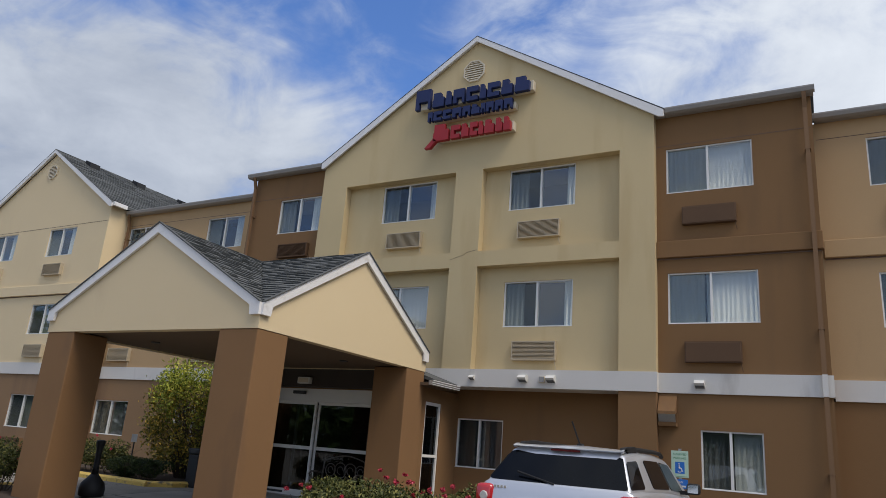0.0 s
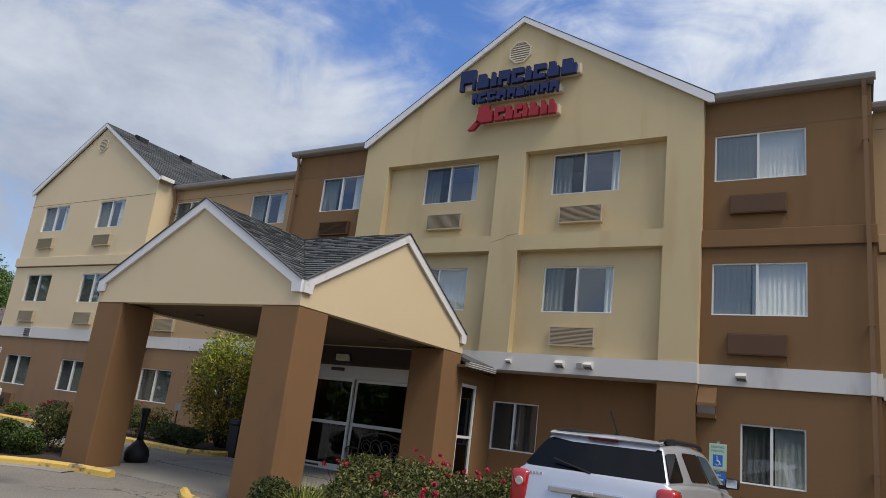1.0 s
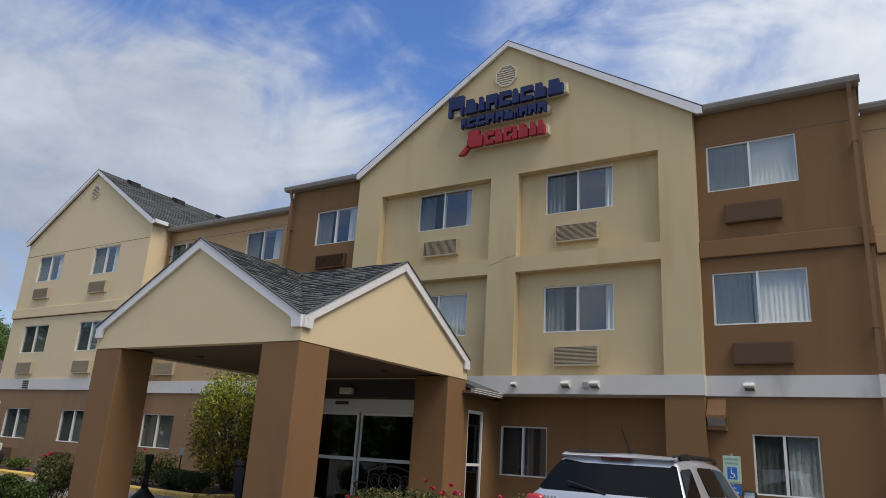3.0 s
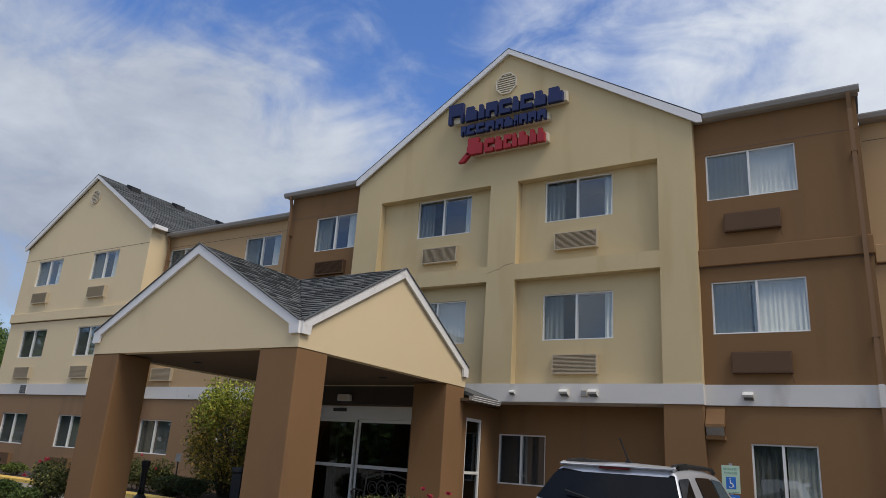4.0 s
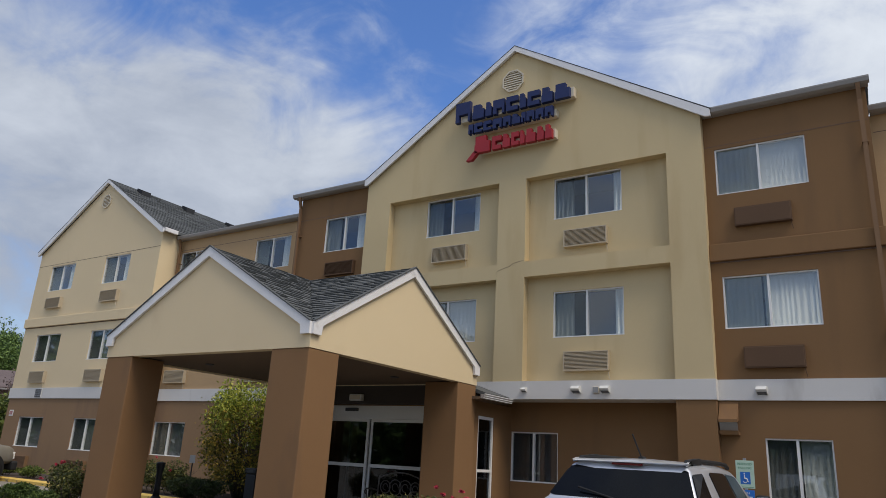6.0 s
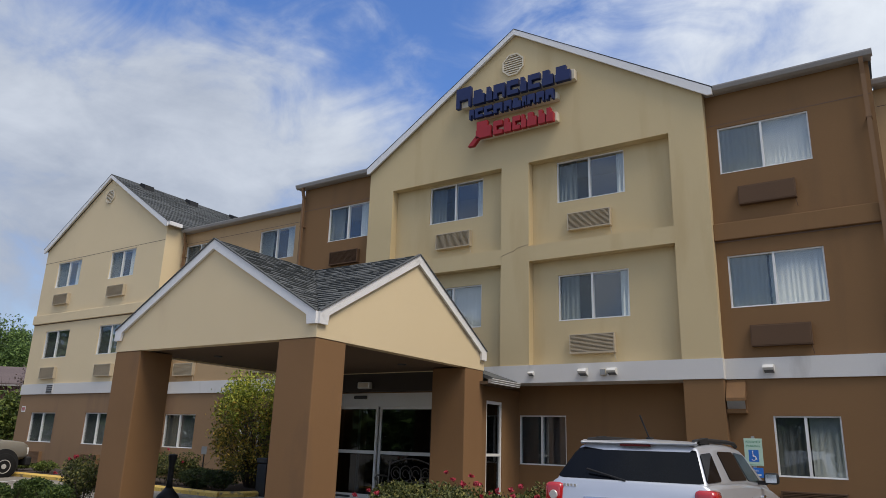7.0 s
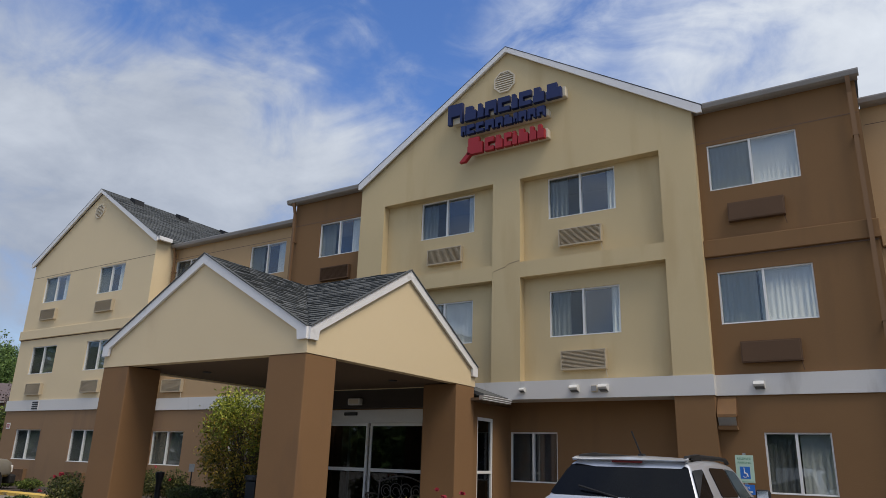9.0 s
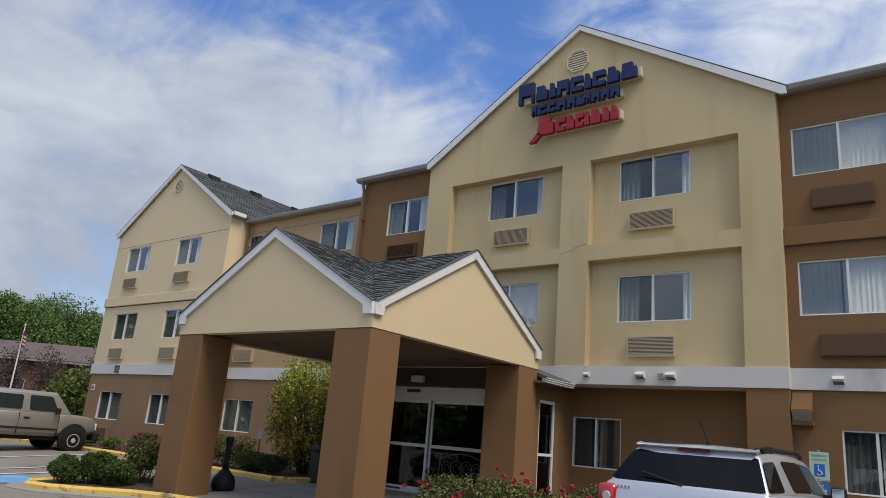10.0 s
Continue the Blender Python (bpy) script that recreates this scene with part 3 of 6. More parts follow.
T = 0.2
gable_front((CX0, CY0), (CX1, CY0), (0, T, 0), CA - 0.1)
gable_front((CX0, CY1), (CX1, CY1), (0, -T, 0), CA - 0.1)
gable_front((CX1, CY0 + T), (CX1, CY1 - T), (-T, 0, 0), CA - 0.1)
gable_front((CX0, CY0 + T), (CX0, CY1 - T), (T, 0, 0), CA - 0.1)
part("ceiling", boxed(CX0 + T, CX1 - T, CY0 + T, CY1 - T, CS + 0.02, CS + 0.1), M_SOFFIT, porch, "brown stucco ceiling, shade in its colour")
for x, y in ((-12.2, 9.8), (-9.6, 9.8), (-12.2, 12.4), (-9.2, 12.3)):
    bm = bmesh.new()
    bmesh.ops.create_cone(bm, cap_ends=True, segments=20, radius1=0.09, radius2=0.09, depth=0.03, matrix=Matrix.Translation((x, y, CS + 0.012)))
    part("downlight", bm, M_SCREEN, porch, "round recessed downlight")

RX0, RX1, RY0, RY1 = CX0 - OV, CX1 + OV, CY0 - OV, CY1 + OV
CEN = Vector((CXC, CYC, CA))


def rake(a, apex, b, out):
    """White rake boards with boxed ends along one gable."""
    o = Vector(out)
    for s, e in ((apex, a), (apex, b)):
        s, e = Vector(s), Vector(e)
        dn = Vector((0, 0, -1))
        along = (e - s).normalized()
        bm = bmesh.new()
        prism(bm, [s + dn * 0.0, e + dn * 0.0, e + dn * 0.21, e + dn * 0.21 - Vector((along.x, along.y, 0)).normalized() * 0.2, e - along * 0.26 + dn * 0.175, s + dn * 0.19], o * 0.05)
        part("rake_board", bm, M_TRIM, porch, "white painted rake board")
        part("shingle_edge", prism(bmesh.new(), [s + dn * -0.025, e + dn * -0.02, e + dn * 0.004, s + dn * 0.0], o * 0.07), M_SHINGLE_I, porch)
        bm = bmesh.new()
        prism(bm, [s + dn * 0.06, e + dn * 0.06, e + dn * 0.16, s + dn * 0.16], -o * (OV - 0.005))
        part("rake_soffit", bm, M_TRIM, porch)


ZE = CE
for (a, b, c, o) in (((RX0, RY0, ZE), (CXC, RY0, CA), (RX1, RY0, ZE), (0, -1, 0)), ((RX1, RY0, ZE), (RX1, CYC, CA), (RX1, RY1, ZE), (1, 0, 0)),
                     ((RX0, RY1, ZE), (CXC, RY1, CA), (RX1, RY1, ZE), (0, 1, 0)), ((RX0, RY0, ZE), (RX0, CYC, CA), (RX0, RY1, ZE), (-1, 0, 0))):
    rake(a, b, c, o)

# roof deck: eight triangles that meet in valleys
tris = []
for cx, cy in ((RX1, RY0), (RX0, RY0), (RX1, RY1), (RX0, RY1)):
    tris.append(((CXC, cy, CA), (cx, cy, ZE), tuple(CEN)))
    tris.append(((cx, CYC, CA), (cx, cy, ZE), tuple(CEN)))
for t in tris:
    part("roof_deck", slab(bmesh.new(), [Vector(p) for p in t], 0.06), M_SHINGLE_I, porch, "grey shingled roof slope")

# ---- vestibule and entrance ----
VX0, VX1, VY = -13.6, -8.2, 14.02
VH = 2.98
FZ = 0.26
# beam brown taken near black to carry the deep shade under the canopy
M_BEAMSHADE = material("shaded_beam_brown", (0.04, 0.03, 0.023), 0.7, vary=0.15, big=1.5, fine=50, bump=0.1)
vest = thing("entrance_vestibule", "brown stucco entrance vestibule with a low shingled roof", "vestibule")
part("front_wall", wall_grid(bmesh.new(), VX0, VX1, FZ - 0.2, VH, VY, VY + 0.2, [(-13.3, -9.0, FZ, 2.84)]), M_BROWN, vest)
part("side_wall", boxed(VX0, VX0 + 0.2, VY + 0.2, YW + 0.06, FZ - 0.2, VH), M_BROWN, vest)
# side wall with a tall glazed opening
bm = wall_grid(bmesh.new(), VY + 0.2, YW + 0.06, FZ - 0.2, VH, 0, 0.2, [(VY + 0.25, 15.02, FZ + 0.04, 2.66)])
bm.transform(Matrix(((0, -1, 0, VX1), (1, 0, 0, 0), (0, 0, 1, 0), (0, 0, 0, 1))))
part("side_wall", bm, M_BROWN, vest)
bm = bmesh.new()
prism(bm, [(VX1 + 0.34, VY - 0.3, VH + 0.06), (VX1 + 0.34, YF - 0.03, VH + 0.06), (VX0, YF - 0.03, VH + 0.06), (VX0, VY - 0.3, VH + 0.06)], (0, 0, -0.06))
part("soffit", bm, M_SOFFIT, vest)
bm = bmesh.new()
prism(bm, [(VX1 + 0.36, VY - 0.1, VH + 0.16), (VX1 + 0.36, YF - 0.035, VH + 0.16), (VX1 - 2.0, YF - 0.035, VH + 0.95), (VX1 - 2.0, VY - 0.1, VH + 0.95)], (0, 0, -0.08))
part("roof", bm, M_SHINGLE_I, vest)
gut = part("gutter", prism(bmesh.new(), [(VX1 + 0.35, VY - 0.3, VH + 0.01), (VX1 + 0.43, VY - 0.3, VH + 0.02), (VX1 + 0.46, VY - 0.3, VH + 0.10), (VX1 + 0.35, VY - 0.3, VH + 0.11)], (0, YF - 0.05 - VY + 0.3, 0)), M_GUTTER, vest, "grey metal gutter with white highlight strips")
# white strips paint the highlights along the gutter's folds
for dz, dx in ((0.10, 0.462), (0.055, 0.448), (0.015, 0.432)):
    part("highlight_strip", boxed(VX1 + dx - 0.012, VX1 + dx + 0.012, VY - 0.302, YF - 0.052, VH + dz, VH + dz + 0.016), M_TRIM, gut)
side = thing("side_window", "tall white-framed glazed side panel of the vestibule", "window")
bm = bmesh.new()
for a in ((VY + 0.25, VY + 0.31, FZ + 0.04, 2.66), (14.96, 15.02, FZ + 0.04, 2.66), (VY + 0.31, 14.96, FZ + 0.04, FZ + 0.11), (VY + 0.31, 14.96, 2.59, 2.66), (VY + 0.31, 14.96, 1.42, 1.48)):
    box(bm, VX1 - 0.1, VX1 - 0.02, *a)
part("frame", bm, M_FRAME, side)
for za, zb in ((FZ + 0.11, 1.42), (1.48, 2.59)):
    part("pane", boxed(VX1 - 0.065, VX1 - 0.057, VY + 0.31, 14.96, za, zb), M_DOORGLASS, side)
door = thing("sliding_door", "white-framed automatic sliding glass entrance door, closed", "door")
part("header", boxed(-13.3, -9.0, VY + 0.02, VY + 0.2, 2.52, 2.84, bevel=0.006), M_FRAME, door, "white operator header")
part("sensor", boxed(-11.95, -11.55, VY - 0.04, VY + 0.02, 2.70, 2.78, bevel=0.01), M_SCREEN, door, "black motion sensor")
part("threshold", boxed(-13.3, -9.0, VY, VY + 0.22, FZ - 0.02, FZ + 0.02), M_GUTTER, door)
xs = (-13.3, -11.2, -9.0)
for i in range(2):
    a, b = xs[i] + 0.01, xs[i + 1] - 0.01
    y = VY + (0.05 if i == 0 else 0.11)
    bm = bmesh.new()
    box(bm, a, a + 0.06, y, y + 0.05, FZ + 0.02, 2.52)
    box(bm, b - 0.06, b, y, y + 0.05, FZ + 0.02, 2.52)
    for za, zb in ((FZ + 0.02, FZ + 0.16), (1.37, 1.45), (2.45, 2.52)):
        box(bm, a + 0.06, b - 0.06, y + 0.002, y + 0.048, za, zb)
    leaf = part("door_leaf", bm, M_FRAME, door, "white framed glass door leaf")
    for za, zb in ((FZ + 0.16, 1.37), (1.45, 2.45)):
        part("pane", boxed(a + 0.06, b - 0.06, y + 0.02, y + 0.028, za, zb), M_DOORGLASS, leaf)
    part("label", boxed(a + 0.75, b - 0.75, y - 0.003, y + 0.002, FZ + 0.06, FZ + 0.11), M_SCREEN, leaf)
for x in (-12.55, -11.85, -10.2, -9.55):
    part("inner_post", boxed(x - 0.03, x + 0.03, VY + 0.95, VY + 1.0, FZ - 0.01, 2.5), M_FRAME, vest, "white post of the inner doors")
# near-black back wall and floor carry the dimness inside the vestibule
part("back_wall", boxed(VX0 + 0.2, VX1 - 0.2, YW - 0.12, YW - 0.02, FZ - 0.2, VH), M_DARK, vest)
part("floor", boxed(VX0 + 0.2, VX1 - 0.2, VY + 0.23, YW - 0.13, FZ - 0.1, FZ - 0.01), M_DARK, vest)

# ---- fixtures on the walls ----
M_ACBEIGE = material("beige_grille", (0.47, 0.39, 0.27), 0.6, vary=0.08, big=1.5, fine=60, bump=0.1)
M_ACBROWN = material("brown_grille", (0.10, 0.053, 0.025), 0.8, vary=0.1, big=1.5, fine=60, bump=0.1)
M_LAMP = material("white_lamp_housing", (0.68, 0.67, 0.63), 0.5, vary=0.06, big=3, fine=60, bump=0.05)
M_LENS = material("grey_lamp_lens", (0.10, 0.10, 0.10), 0.25, vary=0.1, big=4, fine=80, bump=0)
M_BLUE = material("blue_sign_face", (0.006, 0.016, 0.085), 0.6, vary=0.1, big=2, fine=60, bump=0.03)
M_RED = material("red_sign_face", (0.32, 0.012, 0.018), 0.6, vary=0.1, big=2, fine=60, bump=0.03)
M_RACE = material("beige_sign_raceway", (0.62, 0.55, 0.42), 0.6, vary=0.08, big=2, fine=60, bump=0.05)
M_BLACK = material("black_plastic", (0.012, 0.012, 0.013), 0.6, vary=0.2, big=3, fine=60, bump=0.1)
M_STEEL = material("galvanised_steel", (0.35, 0.35, 0.34), 0.45, metal=0.8, vary=0.15, big=3, fine=60, bump=0.05)


round_vent(XC, YF, 11.69, 0.345)
round_vent(GXC, YG, 11.19, 0.31)


def air_conditioner(x0, x1, z0, z1, y, mat, label, covered=False):
    """Wall sleeve with a louvred grille, proud of the wall."""
    ac = thing("air_conditioner", label, "air conditioner", "wall air conditioners", ((x0 + x1) / 2, y, z0))
    w, h, d = (x1 - x0) / 2, z1 - z0, 0.13
    bm = bmesh.new()
    t = 0.025
    box(bm, -w, w, -d, 0.02, 0, t)
    box(bm, -w, w, -d, 0.02, h - t, h)
    box(bm, -w, -w + t, -d, 0.02, t, h - t)
    box(bm, w - t, w, -d, 0.02, t, h - t)
    box(bm, -w + t, w - t, -d + 0.036, 0.02, t, h - t)
    part("sleeve", bm, mat, ac)
    if covered:
        part("cover", boxed(-w + t * 0.6, w - t * 0.6, -d - 0.006, -d + 0.03, t * 0.6, h - t * 0.6, bevel=0.008), mat, ac, "flat cover panel")
    n = 0 if covered else 13
    me = None
    for i in range(n):
        zz = t + (h - 2 * t) * (i + 0.5) / n
        if me is None:
            me = mesh_of("louvre", prism(bmesh.new(), [(-w + t, -d, -0.010), (-w + t, -d + 0.004, -0.013), (-w + t, -d + 0.028, 0.008), (-w + t, -d + 0.023, 0.011)], (2 * (w - t), 0, 0)))
            me.materials.append(mat)
        lo = new("louvre", me)
        lo.parent, lo.location = ac, (0, 0, zz)
    bm = bmesh.new()
    prism(bm, [(w * 0.93, -0.07, 0.0), (w * 0.93 + 0.016, -0.07, 0.0), (w * 1.0 + 0.016, -0.07, -0.19), (w * 1.0, -0.07, -0.19)], (0, 0.016, 0))
    part("drain_tube", bm, mat, ac)
    return ac


L_BEIGE = "beige louvred wall air conditioner in cream stucco"
L_BROWN = "dark brown louvred wall air conditioner in brown stucco"
for a, b in ((-6.55, -5.46), (-10.45, -9.36)):
    air_conditioner(a, b, 6.78, 7.22, YR, M_ACBEIGE, L_BEIGE)
    air_conditioner(a, b, 3.77, 4.22, YR, M_ACBEIGE, L_BEIGE)
for a, b in ((-2.59, -1.48), (-14.35, -13.24)):
    plain = a > -5
    label = "dark brown wall air conditioner with a flat cover" if plain else L_BROWN
    air_conditioner(a, b, 6.78, 7.19, YB, M_ACBROWN, label, plain)
    air_conditioner(a, b, 3.75, 4.18, YB, M_ACBROWN, label, plain)
air_conditioner(-2.30, -1.19, 0.58, 1.0, YB, M_ACBROWN, L_BROWN)
for a, b in ((-29.9, -28.8), (-25.95, -24.85)):
    air_conditioner(a, b, 6.80, 7.24, YG, M_ACBEIGE, L_BEIGE)
    air_conditioner(a, b, 3.73, 4.18, YG, M_ACBEIGE, L_BEIGE)
    air_conditioner(a, b, 0.45, 0.9, YG, M_PIPE, "brown louvred wall air conditioner in light brown stucco")
for a in (-22.3, -18.2, 1.4):
    air_conditioner(a, a + 1.1, 6.80, 7.24, YT, M_ACBEIGE, "tan louvred wall air conditioner in tan stucco")
    air_conditioner(a, a + 1.1, 3.73, 4.18, YT, M_ACBEIGE, "tan louvred wall air conditioner in tan stucco")


def downspout(x, y, label, head):
    """Square downpipe, painted white where it crosses the band."""
    d = thing("downspout", label, "downspout", "downspouts", (x, y, BASE))
    cu = bmesh.new()
    w = 0.042
    pts = [(0, -0.22, head + 0.0 - BASE), (0, -0.2, head - 0.1 - BASE), (0, -0.135, head - 0.32 - BASE), (0, -0.135, 0.05)]
    for k in range(len(pts) - 1):
        a, b = Vector(pts[k]), Vector(pts[k + 1])
        m = Matrix.Translation((a + b) / 2) @ (b - a).to_track_quat("Z", "Y").to_matrix().to_4x4() @ Matrix.Diagonal((2 * w, 1.5 * w, (b - a).length + 0.03, 1))
        bmesh.ops.create_cube(cu, size=1, matrix=m)
    part("pipe", cu, M_PIPE, d)
    part("painted_length", boxed(-w - 0.004, w + 0.004, -0.135 - w * 0.75 - 0.004, -0.135 + w * 0.75 + 0.004, BB - BASE, BT - BASE), M_BAND, d, "length of pipe painted white with the band")
    for z in (1.5, 4.2, 8.0):
        part("strap", boxed(-0.056, 0.056, -0.172, 0.0, z, z + 0.03), M_PIPE, d)


downspout(-0.035, YB, "brown square downspout on brown stucco", EB)
downspout(-15.64, YB, "brown square downspout on brown stucco", EB)
downspout(GX1 + 0.2, YT, "brown square downspout on tan stucco", ET)


def flood_light(x, y, z, s, label):
    f = thing("flood_light", label, "wall lamp", "wall lamps on the band", (x, y, z))
    part("housing", prism(bmesh.new(), [(-s, 0, s * 0.8), (-s, -0.1 * s / 0.1, s * 0.75), (-s, -0.17 * s / 0.1, s * 0.1), (-s, -0.13 * s / 0.1, -s * 0.35), (-s, 0, -s * 0.8)], (2 * s, 0, 0)), M_LAMP, f)
    part("lens", prism(bmesh.new(), [(-s * 0.85, -0.135 * s / 0.1, -s * 0.36), (-s * 0.85, -0.14 * s / 0.1, -s * 0.37), (-s * 0.85, -0.01, -s * 0.85), (-s * 0.85, 0.0, -s * 0.82)], (1.7 * s, 0, 0)), M_LENS, f)
    part("back_plate", boxed(-s * 0.7, s * 0.7, -0.012, 0.004, -s, s), M_LAMP, f)


for x, s in ((-7.45, 0.065), (-6.14, 0.1), (-5.46, 0.1)):
    flood_light(x, YF - 0.03, 3.32, s, "small white wall flood lamp on the white band")
flood_light(-2.31, YB - 0.05, 3.30, 0.1, "small white wall flood lamp on the white band")
jb = thing("junction_box", "weathered beige junction box on the white band", "junction box", at=(-5.68, YF - 0.03, 3.31))
part("body", boxed(-0.07, 0.07, -0.06, 0.0, -0.07, 0.07, bevel=0.008), M_RACE, jb)
part("cover", boxed(-0.06, 0.06, -0.066, -0.06, -0.06, 0.06), M_STEEL, jb)

hood = thing("exhaust_hood", "brown exhaust hood with a metal flap on brown stucco", "exhaust hood", at=(-2.96, YB, 2.43))
part("back_plate", boxed(-0.18, 0.18, -0.03, 0, 0.0, 0.66), M_COLUMN, hood)
part("hood", prism(bmesh.new(), [(-0.18, -0.03, 0.62), (-0.18, -0.22, 0.30), (-0.18, -0.22, 0.24), (-0.18, -0.03, 0.3)], (0.36, 0, 0)), M_COLUMN, hood)
part("flap", prism(bmesh.new(), [(-0.17, -0.21, 0.25), (-0.17, -0.2, 0.25), (-0.17, -0.13, 0.06), (-0.17, -0.14, 0.06)], (0.34, 0, 0)), M_STEEL, hood, "bare metal flap")
part("tray", prism(bmesh.new(), [(-0.18, -0.03, 0.0), (-0.18, -0.17, 0.0), (-0.18, -0.2, 0.08), (-0.18, -0.03, 0.06)], (0.36, 0, 0)), M_BROWN, hood)

lv = thing("band_vent", "small dark louvred vent in the white band", "vent", at=(-29.0, YG - 0.05, 3.32))
part("frame", boxed(-0.24, 0.24, -0.02, 0, -0.17, 0.17), M_BAND, lv)
for i in range(4):
    part("slat", boxed(-0.21, 0.21, -0.03, -0.018, -0.15 + i * 0.08, -0.10 + i * 0.08), M_BLACK, lv)
pl = thing("wall_plate", "small white wall plate with red marks on light brown stucco", "sign", at=(-30.85, YG, 2.53))
part("plate", boxed(-0.15, 0.15, -0.012, 0, -0.12, 0.12), M_LAMP, pl)
for i in range(3):
    part("mark", boxed(-0.11 + i * 0.08, -0.06 + i * 0.08, -0.016, -0.011, -0.07, 0.07), M_RED, pl)


# ---- raised sign on the gable: plain shapes in its colours ----
def sign_row(parent, x0, x1, z0, z1, widths, mat, tall, seed):
    """A row of upright raised slabs, each with a slot, on a raceway."""
    rnd = random.Random(seed)
    total = sum(widths)
    x = x0
    for i, w in enumerate(widths):
        wx = (x1 - x0) * w / total
        top = z1 + (tall if i == 0 else 0)
        a, b = x + wx * 0.06, x + wx * 0.9
        m = (top - z0)
        k = rnd.choice((0, 1, 2))
        s = min(0.38 * (b - a), 0.11)
        outline = [(a, z0), (a + s, z0), (a + s, z0 + m * 0.38), (b - s * 0.6, z0 + m * 0.38), (b - s * 0.6, z0), (b, z0), (b, top), (a, top)] if k == 0 else \
            [(a, z0), (b, z0), (b, z0 + m * 0.3), (a + s, z0 + m * 0.3), (a + s, z0 + m * 0.62), (b, z0 + m * 0.62), (b, top), (a, top)] if k == 1 else \
            [(a, z0), (b, z0), (b, z0 + m * 0.66), (b - s, z0 + m * 0.66), (b - s, top), (a + s * 0.2, top), (a + s * 0.2, z0 + m * 0.5), (a, z0 + m * 0.5)]
        bm = bmesh.new()
        prism(bm, [(u, YF - 0.30, v) for u, v in outline], (0, 0.12, 0))
        part("raised_shape", bm, mat, parent)
        x += wx
    part("raceway", boxed(x0 + 0.15, x1 + 0.03, YF - 0.18, YF - 0.002, z0 + (z1 - z0) * 0.1, z0 + (z1 - z0) * 0.75, bevel=0.01), M_RACE, parent, "beige metal raceway")


sign = thing("wall_sign", "raised blue and red hotel sign on the cream gable", "sign")
sign_row(sign, -9.66, -6.18, 10.64, 11.06, (1.5, 1.15, 0.6, 1.1, 1.1, 0.6, 1.1, 1.0, 1.3), M_BLUE, 0.18, 3)
sign_row(sign, -9.2, -6.66, 10.22, 10.50, (0.6, 1.0, 1.0, 1.1, 0.9, 1.0, 0.5, 0.9, 0.9, 0.9), M_BLUE, 0.0, 8)
sign_row(sign, -9.0, -6.68, 9.60, 9.98, (1.7, 1.0, 0.8, 0.8, 0.5, 1.0, 0.7, 0.7), M_RED, 0.1, 5)
part("raised_shape", prism(bmesh.new(), [(-9.22, YF - 0.3, 9.42), (-9.05, YF - 0.3, 9.42), (-8.86, YF - 0.3, 9.62), (-8.97, YF - 0.3, 9.68)], (0, 0.12, 0)), M_RED, sign)

# ---- kerbs, slab and beds ----


def patch(name, x0, x1, y0, y1, lift, mat, label, category, n=14, clip=None):
    """Sheet that follows the slope of the ground, n strips deep, with a skirt."""
    bm = bmesh.new()
    m = 10
    g = [[bm.verts.new((x0 + (x1 - x0) * i / m, y0 + (y1 - y0) * j / n, ground_z(0, y0 + (y1 - y0) * j / n) + lift)) for i in range(m + 1)] for j in range(n + 1)]
    for j in range(n):
        for i in range(m):
            bm.faces.new((g[j][i], g[j][i + 1], g[j + 1][i + 1], g[j + 1][i]))
    ext = bmesh.ops.extrude_face_region(bm, geom=[e for e in bm.edges if e.is_boundary])
    bmesh.ops.translate(bm, vec=(0, 0, -lift - 0.05), verts=[v for v in ext["geom"] if isinstance(v, bmesh.types.BMVert)])
    return tagged(part(name, bm, mat), label, category, kind="structure")


def kerb(pts, label="yellow painted concrete kerb, chipped along the edge", h=0.13, w=0.16, mat=None):
    """Raised kerb swept along a line of points, in segments with rounded top edges."""
    k = thing("kerb", label, "kerb", kind="structure")
    for a, b in zip(pts[:-1], pts[1:]):
        a, b = Vector((*a, 0)), Vector((*b, 0))
        n = max(int((b - a).length / 1.5), 1)
        for i in range(n):
            p, q = a.lerp(b, i / n), a.lerp(b, (i + 1) / n)
            d = (q - p).normalized()
            s = Vector((-d.y, d.x, 0))
            bm = bmesh.new()
            zp, zq = ground_z(p.x, p.y), ground_z(q.x, q.y)
            prof = [(-w / 2, -0.1), (w / 2, -0.1), (w / 2, h - 0.045), (w / 2 - 0.05, h), (-w / 2 + 0.05, h), (-w / 2, h - 0.045)]
            va = [bm.verts.new(p + d * 0.004 + s * u + Vector((0, 0, zp + v))) for u, v in prof]
            vb = [bm.verts.new(q + d * 0.03 + s * u + Vector((0, 0, zq + v))) for u, v in prof]
            bm.faces.new(va)
            bm.faces.new(vb[::-1])
            for j in range(6):
                bm.faces.new((va[j], va[(j + 1) % 6], vb[(j + 1) % 6], vb[j]))
            part("kerb_stone", bm, mat or M_YELLOW, k)


def bed(pts, label):
    bm = bmesh.new()
    f = bm.faces.new([bm.verts.new((x, y, ground_z(x, y) + 0.09)) for x, y in pts])
    ext = bmesh.ops.extrude_face_region(bm, geom=[f])
    bmesh.ops.translate(bm, vec=(0, 0, -0.2), verts=[v for v in ext["geom"] if isinstance(v, bmesh.types.BMVert)])
    bmesh.ops.triangulate(bm, faces=bm.faces[:])
    tagged(part("planting_bed", bm, M_MULCH), label, "planting bed", kind="structure")


